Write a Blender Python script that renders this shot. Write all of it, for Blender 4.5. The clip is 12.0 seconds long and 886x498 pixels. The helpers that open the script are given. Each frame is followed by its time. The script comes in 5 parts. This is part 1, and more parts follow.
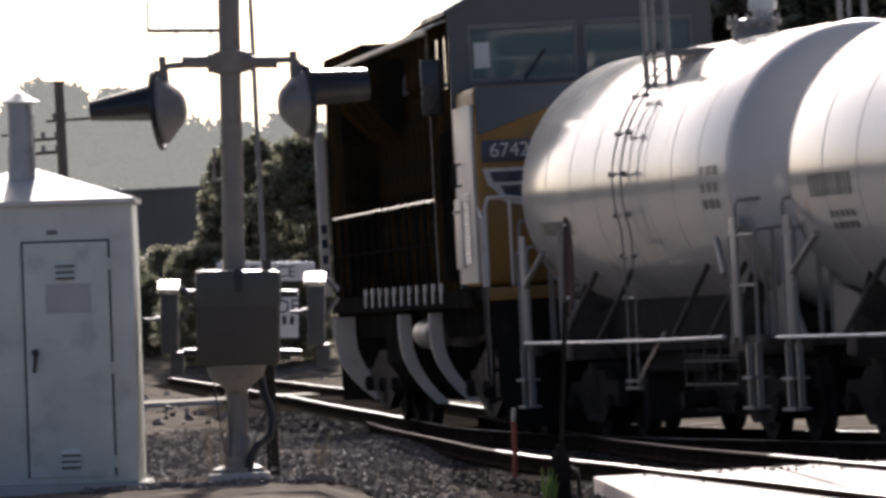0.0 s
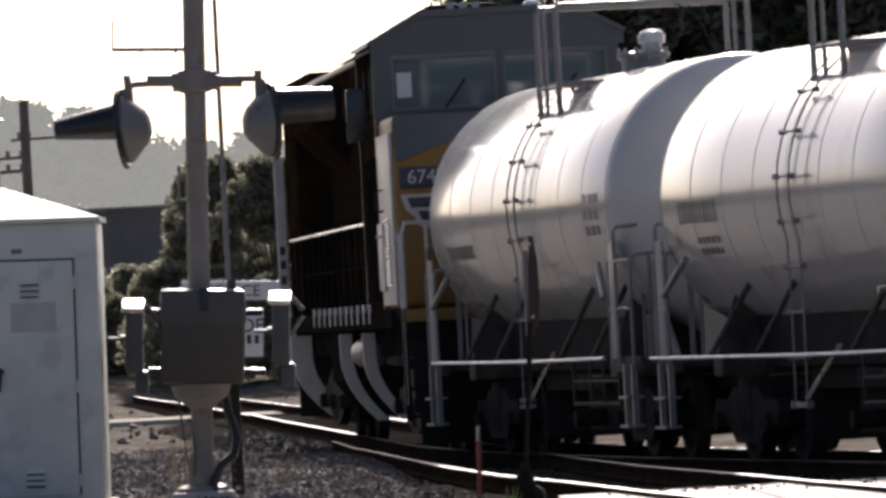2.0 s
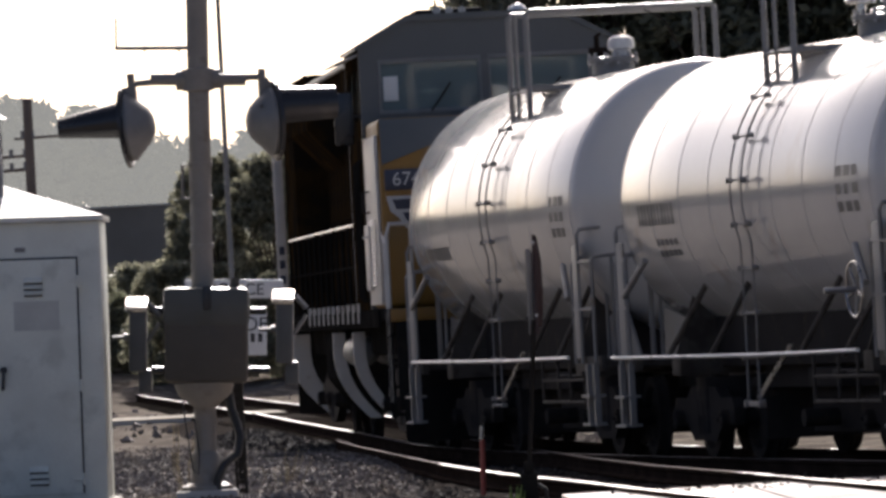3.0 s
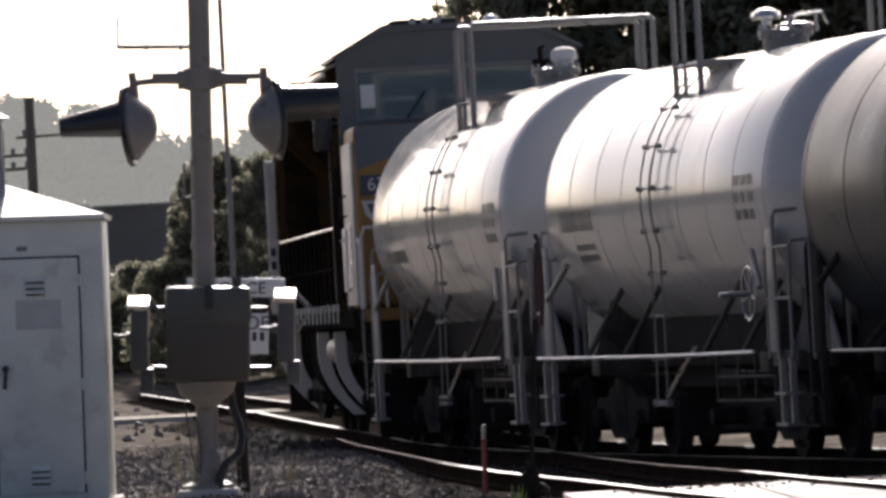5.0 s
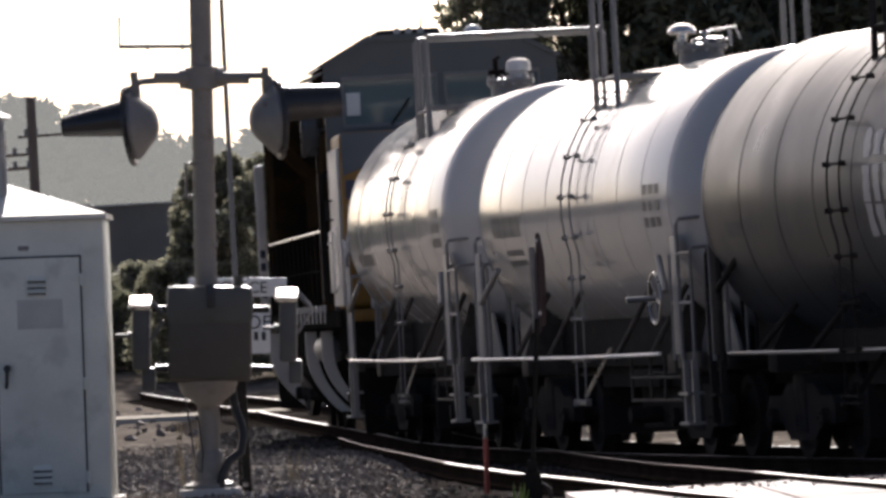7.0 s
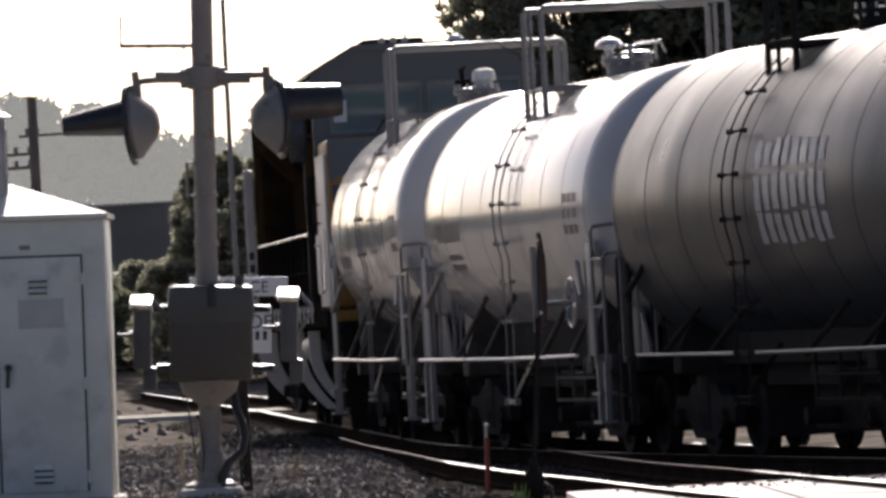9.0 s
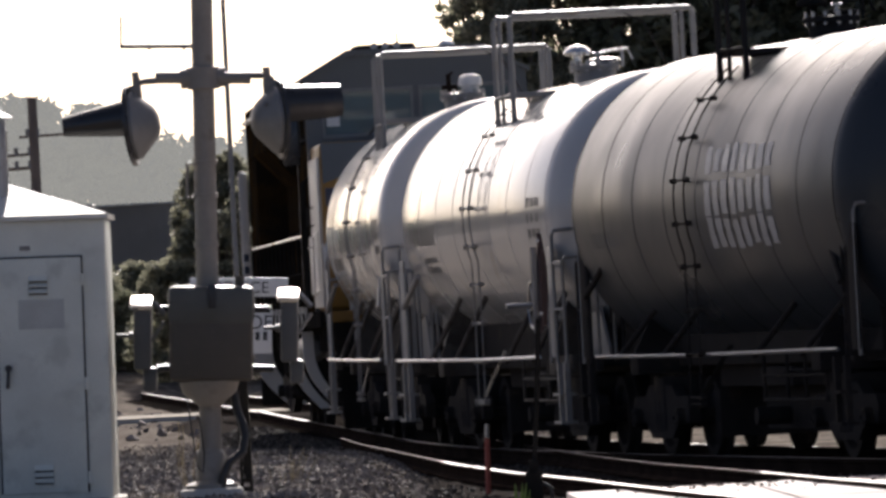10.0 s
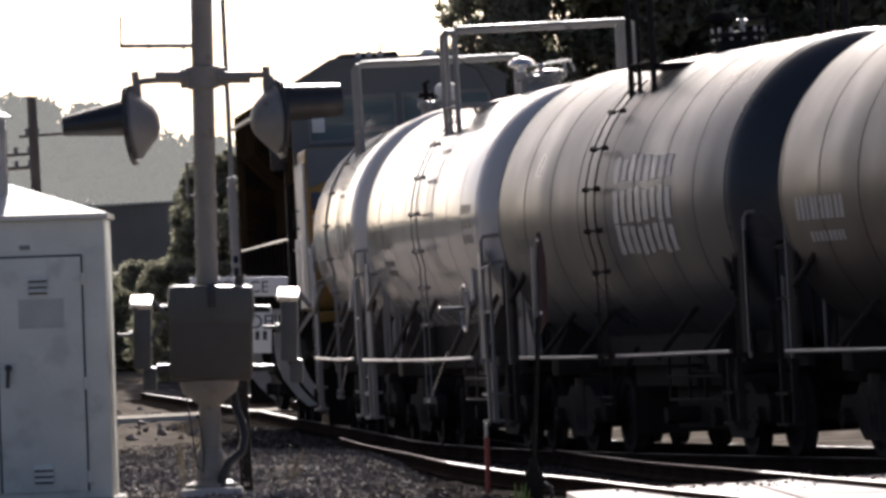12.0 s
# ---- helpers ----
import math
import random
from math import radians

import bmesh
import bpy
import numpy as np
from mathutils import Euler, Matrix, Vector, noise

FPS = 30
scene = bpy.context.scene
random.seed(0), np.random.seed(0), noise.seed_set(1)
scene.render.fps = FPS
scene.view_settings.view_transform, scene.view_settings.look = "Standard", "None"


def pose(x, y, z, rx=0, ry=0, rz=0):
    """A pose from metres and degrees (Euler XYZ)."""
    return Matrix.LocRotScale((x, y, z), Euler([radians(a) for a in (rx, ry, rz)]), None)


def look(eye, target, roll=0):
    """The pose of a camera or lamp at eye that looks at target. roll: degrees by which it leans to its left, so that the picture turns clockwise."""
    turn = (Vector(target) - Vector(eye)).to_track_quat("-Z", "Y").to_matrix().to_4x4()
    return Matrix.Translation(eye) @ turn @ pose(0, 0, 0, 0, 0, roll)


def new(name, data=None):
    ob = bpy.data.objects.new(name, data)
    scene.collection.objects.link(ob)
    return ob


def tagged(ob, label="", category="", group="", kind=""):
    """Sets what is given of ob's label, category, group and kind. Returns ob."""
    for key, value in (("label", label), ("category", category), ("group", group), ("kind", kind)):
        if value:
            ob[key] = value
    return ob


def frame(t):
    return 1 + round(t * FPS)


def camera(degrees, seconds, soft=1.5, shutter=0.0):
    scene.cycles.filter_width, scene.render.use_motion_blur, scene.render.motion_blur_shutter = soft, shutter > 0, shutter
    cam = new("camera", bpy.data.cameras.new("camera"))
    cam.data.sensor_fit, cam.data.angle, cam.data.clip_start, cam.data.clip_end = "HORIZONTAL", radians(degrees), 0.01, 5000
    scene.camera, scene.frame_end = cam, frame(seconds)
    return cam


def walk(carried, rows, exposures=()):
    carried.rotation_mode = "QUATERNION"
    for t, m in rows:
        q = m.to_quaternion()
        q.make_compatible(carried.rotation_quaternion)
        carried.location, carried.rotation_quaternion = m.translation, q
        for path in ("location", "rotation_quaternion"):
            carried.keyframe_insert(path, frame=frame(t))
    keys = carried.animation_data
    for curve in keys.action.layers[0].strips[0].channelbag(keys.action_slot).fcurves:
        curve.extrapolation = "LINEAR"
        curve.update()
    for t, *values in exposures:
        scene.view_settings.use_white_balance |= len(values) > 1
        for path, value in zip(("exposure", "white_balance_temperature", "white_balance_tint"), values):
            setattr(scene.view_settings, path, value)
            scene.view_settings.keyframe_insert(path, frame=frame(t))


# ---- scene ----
# The camera: a long lens on a low stand, panned a little at first and then held.
cam = camera(6.19, 12.0, soft=3.2, shutter=0.5)
EYE_Z = 1.534
PAN = [(0.0, 0.1893, 0.3977), (0.5, -0.0467, 0.4799), (1.0, -0.0808, 0.5256), (1.5, -0.0808, 0.5256), (2.0, -0.0566, 0.517),
       (2.5, -0.0324, 0.5084), (3.0, -0.0324, 0.5084), (5.0, -0.0201, 0.5011), (5.5, -0.016, 0.4974), (6.5, -0.012, 0.4976),
       (7.0, -0.0081, 0.4978), (9.0, 0.0, 0.4943), (10.0, 0.0018, 0.4984), (10.5, 0.0018, 0.4984), (11.0, 0.0, 0.4943), (12.0, 0.0, 0.4943)]
walk(cam, [(t, pose(0, 0, EYE_Z, 90 + pitch, 3.09, yaw)) for t, yaw, pitch in PAN],
     exposures=[(0.0, 0.56, 6500, 13), (2.0, 0.54, 6500, 13), (5.0, 0.46, 6500, 13), (12.0, 0.46, 6500, 13)])

# World and sun: hazy bright sky, the sun high ahead of the camera.
SUN_EL, SUN_AZ = 29.0, 3.0      # degrees; azimuth from straight ahead, positive to the right
world = bpy.data.worlds.new("world")
scene.world = world
world.use_nodes = True
wn = world.node_tree
sky = wn.nodes.new("ShaderNodeTexSky")
sky.sky_type, sky.sun_disc = "NISHITA", False
sky.sun_elevation, sky.sun_rotation = radians(SUN_EL), radians(SUN_AZ)
sky.dust_density, sky.air_density, sky.ozone_density = 4.0, 0.45, 1.0
wn.nodes["Background"].inputs["Strength"].default_value = 0.105
wn.links.new(sky.outputs[0], wn.nodes["Background"].inputs["Color"])
sun_data = bpy.data.lights.new("sun", "SUN")
sun_data.energy, sun_data.angle, sun_data.color = 5.0, radians(0.6), (1.0, 0.965, 0.92)
sun = new("sun", sun_data)
_e, _a = radians(SUN_EL), radians(SUN_AZ)
SUN_DIR = Vector((math.sin(_a) * math.cos(_e), math.cos(_a) * math.cos(_e), math.sin(_e)))
sun.matrix_world = look(SUN_DIR * 300, (0, 0, 0))


# ---- materials ----
def material(name, base, rough=0.6, metal=0.0, vary=0.25, grain=40.0, blotch=2.0, bump=0.15, tint=None, rough_vary=0.12, coat=0.0, by_object=0.0, stain=None, stain_at=0.62, island=0.0, spec=0.5):
    """A surface with fine grain, broad blotches, optional stains, bump and uneven gloss, in object space metres."""
    m = bpy.data.materials.new(name)
    m.use_nodes = True
    nt = m.node_tree
    n, link = nt.nodes, nt.links.new
    bsdf = n["Principled BSDF"]
    co = n.new("ShaderNodeTexCoord").outputs["Object"]

    def tex(scale, detail=6.0):
        t = n.new("ShaderNodeTexNoise")
        t.inputs["Scale"].default_value, t.inputs["Detail"].default_value = scale, detail
        link(co, t.inputs["Vector"])
        return t.outputs["Fac"]

    def mix(fac, a, b, mode="MIX"):
        x = n.new("ShaderNodeMix")
        x.data_type, x.blend_type = "RGBA", mode
        for sock, val in ((x.inputs[0], fac), (x.inputs[6], a), (x.inputs[7], b)):
            if hasattr(val, "is_linked"):
                link(val, sock)
            else:
                sock.default_value = val if isinstance(val, float) else (*val, 1.0)
        return x.outputs[2]

    def span(fac, lo, hi, a, b):
        x = n.new("ShaderNodeMapRange")
        link(fac, x.inputs["Value"])
        for i, val in enumerate((lo, hi, a, b)):
            x.inputs[i + 1].default_value = val
        return x.outputs["Result"]

    dark = tuple(c * (1 - vary) for c in base)
    light = tuple(min(1.0, c * (1 + vary)) for c in (tint or base))
    fine, broad = tex(grain), tex(blotch, 4.0)
    col = mix(span(broad, 0.3, 0.7, 0.0, 1.0), dark, light)
    col = mix(span(fine, 0.25, 0.75, 0.0, 0.55), col, tuple(c * (1 - vary * 0.8) for c in base))
    if stain:
        col = mix(span(tex(blotch * 1.7, 8.0), stain_at, stain_at + 0.12, 0.0, 0.85), col, stain)
    if by_object or island:
        source = n.new("ShaderNodeObjectInfo").outputs["Random"] if by_object else n.new("ShaderNodeNewGeometry").outputs["Random Per Island"]
        amount = by_object or island
        g = span(source, 0.0, 1.0, 1 - amount, 1 + amount)
        c = n.new("ShaderNodeCombineColor")
        for i in range(3):
            link(g, c.inputs[i])
        col = mix(1.0, col, c.outputs[0], "MULTIPLY")
    link(col, bsdf.inputs["Base Color"])
    link(span(broad, 0.3, 0.7, max(0.02, rough - rough_vary), min(1.0, rough + rough_vary)), bsdf.inputs["Roughness"])
    bsdf.inputs["Metallic"].default_value = metal
    bsdf.inputs["Specular IOR Level"].default_value = spec
    bsdf.inputs["Coat Weight"].default_value = coat
    bsdf.inputs["Coat Roughness"].default_value = 0.1
    if bump:
        b = n.new("ShaderNodeBump")
        b.inputs["Strength"].default_value, b.inputs["Distance"].default_value = bump, 0.01
        link(fine, b.inputs["Height"])
        link(b.outputs[0], bsdf.inputs["Normal"])
    return m


def glass(name, colour=(0.5, 0.6, 0.6), clear=1.0):
    m = bpy.data.materials.new(name)
    m.use_nodes = True
    b = m.node_tree.nodes["Principled BSDF"]
    b.inputs["Base Color"].default_value = (*colour, 1)
    b.inputs["Roughness"].default_value, b.inputs["IOR"].default_value = 0.03, 1.5
    b.inputs["Transmission Weight"].default_value = clear
    return m


WHITE = material("white_tank_paint", (0.58, 0.57, 0.55), 0.16, vary=0.07, grain=14, blotch=0.7, bump=0.008, rough_vary=0.05, stain=(0.42, 0.37, 0.3), stain_at=0.62, coat=0.5)
# Darker than the tank white: the underframe's shade is partly in this colour.
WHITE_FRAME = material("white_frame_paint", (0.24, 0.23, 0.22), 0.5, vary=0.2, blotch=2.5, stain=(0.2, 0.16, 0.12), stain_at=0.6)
GREY_TANK = material("weathered_grey_tank_paint", (0.034, 0.042, 0.052), 0.36, vary=0.18, grain=14, blotch=0.6, bump=0.03, stain=(0.062, 0.058, 0.055), stain_at=0.62, spec=0.24)
DARK_TANK = material("dark_tank_paint", (0.034, 0.032, 0.031), 0.38, vary=0.18, grain=14, blotch=0.6, bump=0.03, stain=(0.07, 0.05, 0.04), spec=0.25)
SEAM = material("seam_shadow_paint", (0.42, 0.41, 0.39), 0.5, vary=0.2)
SPRAY = material("pale_spray_paint", (0.34, 0.345, 0.36), 0.45, vary=0.25, grain=25, blotch=4)
BLACK = material("black_underframe", (0.034, 0.031, 0.03), 0.8, vary=0.35, stain=(0.06, 0.048, 0.038), stain_at=0.58, spec=0.02)
SOOT = material("soot_black_locomotive_paint", (0.02, 0.019, 0.018), 0.75, vary=0.35, stain=(0.032, 0.027, 0.022), stain_at=0.6, spec=0.0)
# Shade below the tank is put into this colour along with real grime.
SHADE_GRIME = material("shaded_grimy_sill_paint", (0.085, 0.075, 0.066), 0.7, vary=0.3, blotch=3, stain=(0.05, 0.042, 0.036), stain_at=0.52, spec=0.1)
STEEL = material("worn_steel", (0.42, 0.41, 0.4), 0.3, metal=0.9, vary=0.2)
GLINT = material("polished_hood_metal", (0.75, 0.75, 0.74), 0.16, metal=1.0, vary=0.05, bump=0.0, rough_vary=0.03)
RAIL_TOP = material("worn_rail_steel", (0.24, 0.21, 0.19), 0.55, metal=0.25, vary=0.2, grain=60)
# The side pipes' sunlit top is put into this white; a valve shares it.
SILL_WHITE = material("sunlit_white_pipe_paint", (0.72, 0.71, 0.69), 0.35, vary=0.1, blotch=3)
LAMP_GREY = material("dull_lamp_housing_grey", (0.09, 0.088, 0.082), 0.55, vary=0.2, blotch=6)
DULL_HEAD = material("dull_rusty_rail_head", (0.14, 0.115, 0.1), 0.5, metal=0.4, vary=0.3, grain=50)
RUST = material("rusty_rail_side", (0.03, 0.022, 0.018), 0.9, vary=0.35, spec=0.0)
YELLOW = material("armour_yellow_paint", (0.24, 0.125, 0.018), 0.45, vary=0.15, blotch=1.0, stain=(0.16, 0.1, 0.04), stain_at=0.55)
# Shade of the unlit flank is put into this yellow, under sooty mottling.
SHADED_FLANK_YELLOW = material("shaded_sooty_flank_yellow", (0.034, 0.021, 0.009), 0.7, vary=0.4, blotch=1.4, stain=(0.014, 0.012, 0.01), stain_at=0.42, spec=0.0)
LOCO_GREY = material("harbour_grey_paint", (0.1, 0.107, 0.11), 0.45, vary=0.15, blotch=1.2, stain=(0.1, 0.1, 0.1))
PANEL_GREY = material("pale_grey_panel", (0.58, 0.56, 0.52), 0.45, vary=0.12, stain=(0.3, 0.25, 0.2), stain_at=0.62)
DECAL_WHITE = material("white_lettering", (0.5, 0.5, 0.49), 0.4, vary=0.08)
DECAL_BLUE = material("dark_blue_decal", (0.03, 0.035, 0.06), 0.35, vary=0.15)
DECAL_GREY = material("faded_dark_stencil", (0.1, 0.1, 0.1), 0.5, vary=0.2)
CAB_DARK = material("dark_cab_interior", (0.2, 0.2, 0.2), 0.7, vary=0.2)
# The bluish sky reflection is put into the glass as diffuse colour.
PANE = glass("sky_reflection_cab_glass", (0.2, 0.27, 0.28), 0.45)
GALV = material("galvanised_steel", (0.42, 0.43, 0.44), 0.42, metal=0.55, vary=0.18, blotch=6, stain=(0.3, 0.28, 0.25))
MAST = material("weathered_mast_paint", (0.25, 0.225, 0.195), 0.55, vary=0.2, blotch=4, stain=(0.17, 0.14, 0.11), stain_at=0.6)
SIGNAL_BLACK = material("black_signal_enamel", (0.02, 0.02, 0.022), 0.28, vary=0.3, stain=(0.05, 0.045, 0.04))
SIGNAL_GREY = material("grey_signal_casting", (0.22, 0.215, 0.21), 0.5, metal=0.3, vary=0.15, blotch=8)
BOX_PAINT = material("olive_grey_box_paint", (0.075, 0.063, 0.047), 0.55, vary=0.18, blotch=5, stain=(0.1, 0.08, 0.06))
RED_LENS = material("red_signal_lens", (0.35, 0.02, 0.02), 0.15, vary=0.1)
CABINET = material("silver_grey_cabinet_paint", (0.66, 0.672, 0.6), 0.5, metal=0.0, vary=0.14, blotch=2.2, grain=60, bump=0.05, stain=(0.5, 0.51, 0.45), stain_at=0.56)
CABINET_ROOF = material("pale_cabinet_roof", (0.66, 0.64, 0.58), 0.45, metal=0.1, vary=0.12, blotch=2)
GALV_DARK = material("perforated_post_steel", (0.03, 0.027, 0.025), 0.7, metal=0.3, vary=0.3, spec=0.1)
RUBBER = material("black_conduit", (0.02, 0.02, 0.02), 0.45, vary=0.3)
CONCRETE = material("pale_concrete", (0.5, 0.47, 0.43), 0.85, vary=0.18, grain=50, blotch=1.2, bump=0.4, stain=(0.3, 0.27, 0.24), spec=0.1)
SLAB = material("crossing_concrete", (0.6, 0.52, 0.48), 0.8, vary=0.16, grain=40, blotch=0.8, bump=0.4, by_object=0.08, stain=(0.3, 0.25, 0.22), spec=0.1)
BALLAST = material("dark_ballast_ground", (0.15, 0.13, 0.112), 0.95, vary=0.45, grain=24, blotch=1.1, bump=1.0, stain=(0.3, 0.265, 0.22), stain_at=0.54, spec=0.0)
# The train's shadow on the ground is put into this ballast colour.
SHADOW_BED = material("shadow_dark_ballast", (0.04, 0.035, 0.032), 0.95, vary=0.4, grain=24, blotch=1.1, bump=1.0, stain=(0.034, 0.03, 0.026), spec=0.0)
# Stones darkened for the same shadow; the grit on the panels shares them.
DARK_STONE = material("shadow_and_grit_stone", (0.075, 0.065, 0.058), 0.8, vary=0.3, grain=60, blotch=10, bump=0.5, island=0.6, spec=0.05)
STONE = material("ballast_stone", (0.21, 0.18, 0.16), 0.8, vary=0.3, grain=60, blotch=10, bump=0.5, island=0.55, spec=0.06)
DIRT_ROAD = material("dusty_pale_road", (0.48, 0.44, 0.38), 0.9, vary=0.15, grain=20, blotch=0.4, bump=0.4, spec=0.0)
TIE = material("creosoted_timber", (0.032, 0.027, 0.023), 0.9, vary=0.35, grain=30, bump=0.6, by_object=0.25, spec=0.0)
SIGN_WHITE = material("white_sign_face", (0.72, 0.72, 0.7), 0.5, vary=0.06)
SIGN_INK = material("black_sign_ink", (0.03, 0.03, 0.03), 0.5, vary=0.2)
TARGET_RED = material("dark_red_enamel", (0.024, 0.009, 0.009), 0.55, vary=0.25, stain=(0.04, 0.02, 0.02))
STAKE = material("faded_red_stake", (0.3, 0.07, 0.05), 0.6, vary=0.2)
POLE_WOOD = material("weathered_pole_timber", (0.16, 0.13, 0.11), 0.85, vary=0.25, grain=20, bump=0.4)
BARK = material("bark", (0.12, 0.095, 0.075), 0.9, vary=0.35, grain=20, bump=0.8)
def leaf_material(name, base, glow):
    m = bpy.data.materials.new(name)
    m.use_nodes = True
    nt = m.node_tree
    n, link = nt.nodes, nt.links.new
    bsdf = n["Principled BSDF"]
    rnd = n.new("ShaderNodeNewGeometry").outputs["Random Per Island"]
    ramp = n.new("ShaderNodeValToRGB")
    ramp.color_ramp.elements[0].color = (*[c * 0.45 for c in base], 1)
    ramp.color_ramp.elements[1].color = (*[c * 1.5 for c in base], 1)
    link(rnd, ramp.inputs[0])
    link(ramp.outputs[0], bsdf.inputs["Base Color"])
    bsdf.inputs["Roughness"].default_value = 0.5
    thin = n.new("ShaderNodeBsdfTranslucent")
    link(ramp.outputs[0], thin.inputs["Color"])
    both = n.new("ShaderNodeMixShader")
    both.inputs[0].default_value = glow
    link(bsdf.outputs[0], both.inputs[1])
    link(thin.outputs[0], both.inputs[2])
    link(both.outputs[0], n["Material Output"].inputs["Surface"])
    return m


# Leaf colours are raised so that distance haze lies in the colour.
LEAF = leaf_material("olive_leaf", (0.165, 0.17, 0.115), 0.5)
LEAF_PALE = leaf_material("haze_paled_leaf", (0.27, 0.265, 0.19), 0.55)
SHED_DARK = material("dark_shed_cladding", (0.26, 0.25, 0.235), 0.7, vary=0.2, blotch=0.5, spec=0.0)
BOX_LID = material("faded_box_lid_paint", (0.085, 0.083, 0.072), 0.5, vary=0.2, blotch=5)
SHED_PALE = material("pale_sheet_roof", (0.55, 0.54, 0.5), 0.5, metal=0.2, vary=0.12, blotch=0.5)
DRY = material("dry_weed", (0.32, 0.26, 0.15), 0.8, vary=0.3)
FRESH = material("fresh_weed_leaf", (0.16, 0.24, 0.05), 0.6, vary=0.3)


# ---- mesh tools ----
def box(bm, x0, x1, y0, y1, z0, z1, m=None, bevel=0.0):
    made = bmesh.ops.create_cube(bm, size=1.0)["verts"]
    fit = Matrix.Translation(((x0 + x1) / 2, (y0 + y1) / 2, (z0 + z1) / 2)) @ Matrix.Diagonal((abs(x1 - x0), abs(y1 - y0), abs(z1 - z0), 1))
    bmesh.ops.transform(bm, matrix=(m or Matrix()) @ fit, verts=made)
    if bevel:
        edges = list({e for v in made for e in v.link_edges})
        bmesh.ops.bevel(bm, geom=edges, offset=bevel, segments=2, profile=0.6, affect="EDGES")


def rod(bm, a, b, r, n=8, r2=None):
    a, b = Vector(a), Vector(b)
    m = Matrix.Translation((a + b) / 2) @ (b - a).to_track_quat("Z", "Y").to_matrix().to_4x4()
    bmesh.ops.create_cone(bm, cap_ends=True, segments=n, radius1=r, radius2=r if r2 is None else r2, depth=(b - a).length, matrix=m)


def pipe(bm, points, r, n=8):
    """A round bar along a bent line, mitred at the corners."""
    pts = [Vector(p) for p in points]
    rings, side = [], None
    for i, p in enumerate(pts):
        d = (pts[min(i + 1, len(pts) - 1)] - pts[max(i - 1, 0)]).normalized()
        if side is None:
            side = d.orthogonal().normalized()
        side = (side - d * side.dot(d)).normalized()
        up = d.cross(side)
        rings.append([bm.verts.new(p + (side * math.cos(k * math.tau / n) + up * math.sin(k * math.tau / n)) * r) for k in range(n)])
    for a, b in zip(rings, rings[1:]):
        for k in range(n):
            bm.faces.new((a[k], a[(k + 1) % n], b[(k + 1) % n], b[k]))
    bm.faces.new(rings[0][::-1]), bm.faces.new(rings[-1])


def lathe(bm, profile, n=32, m=None):
    """Turns (radius, height) pairs round the z axis."""
    m = m or Matrix()
    rings = []
    for r, z in profile:
        if r < 1e-6:
            rings.append([bm.verts.new(m @ Vector((0, 0, z)))])
        else:
            rings.append([bm.verts.new(m @ Vector((r * math.cos(k * math.tau / n), r * math.sin(k * math.tau / n), z))) for k in range(n)])
    for a, b in zip(rings, rings[1:]):
        for k in range(n):
            ring = [a[k % len(a)], a[(k + 1) % len(a)], b[(k + 1) % len(b)], b[k % len(b)]]
            ring = list(dict.fromkeys(ring))
            if len(ring) > 2:
                bm.faces.new(ring)


def prism(bm, outline, depth, m):
    """A flat outline (x, y) thickened along its own z by depth."""
    low = [bm.verts.new(m @ Vector((x, y, 0))) for x, y in outline]
    high = [bm.verts.new(m @ Vector((x, y, depth))) for x, y in outline]
    bm.faces.new(low[::-1]), bm.faces.new(high)
    for i in range(len(low)):
        j = (i + 1) % len(low)
        bm.faces.new((low[i], low[j], high[j], high[i]))


def part(name, bm, mat, parent=None, label="", smooth=True, angle=35):
    bmesh.ops.recalc_face_normals(bm, faces=bm.faces)
    me = bpy.data.meshes.new(name)
    bm.to_mesh(me)
    bm.free()
    me.materials.append(mat)
    if smooth:
        me.polygons.foreach_set("use_smooth", [True] * len(me.polygons))
        me.set_sharp_from_angle(angle=radians(angle))
    ob = new(name, me)
    ob.parent = parent
    if label:
        ob["label"] = label
    return ob


def made(name, mat, parent, build, label="", **more):
    """One part built by a function that fills a bmesh."""
    bm = bmesh.new()
    build(bm)
    return part(name, bm, mat, parent, label, **more)


def shared(name, data, parent, m=None, label=""):
    ob = new(name, data)
    ob.parent = parent
    if m is not None:
        ob.matrix_basis = m
    if label:
        ob["label"] = label
    return ob


def thing(name, label, category, group="", m=None):
    ob = tagged(new(name), label, category, group)
    if m is not None:
        ob.matrix_world = m
    return ob


def quads(name, verts, faces, mat, parent=None):
    me = bpy.data.meshes.new(name)
    me.from_pydata([tuple(v) for v in verts], [], [tuple(f) for f in faces])
    me.materials.append(mat)
    ob = new(name, me)
    ob.parent = parent
    return ob


def letters(name, text, size, mat, parent, m, extrude=0.004, label=""):
    c = bpy.data.curves.new(name, "FONT")
    c.body, c.size, c.extrude, c.align_x, c.align_y = text, size, extrude, "CENTER", "CENTER"
    tmp = bpy.data.objects.new(name, c)
    me = bpy.data.meshes.new_from_object(tmp)
    bpy.data.objects.remove(tmp)
    me.name = name
    me.materials.clear()
    me.materials.append(mat)
    ob = new(name, me)
    ob.parent = parent
    ob.matrix_basis = m
    if label:
        ob["label"] = label
    return ob


# ---- the line of the track ----
X0, Y0, GRADE = 0.5046, 102.93, 0.00134
KNOTS = list(range(-52, 45, 8))
HEADINGS = [0.24064, 0.25310, 0.26038, 0.25410, 0.22898, 0.19739, 0.12950, 0.06303, 0.06840, 0.07237, 0.07006, 0.06645, 0.06244]
_step = 0.25


def heading(s):
    """The bearing of the line in radians: a curve that runs out into a straight."""
    return float(np.interp(s, KNOTS, HEADINGS))


LINE = {}


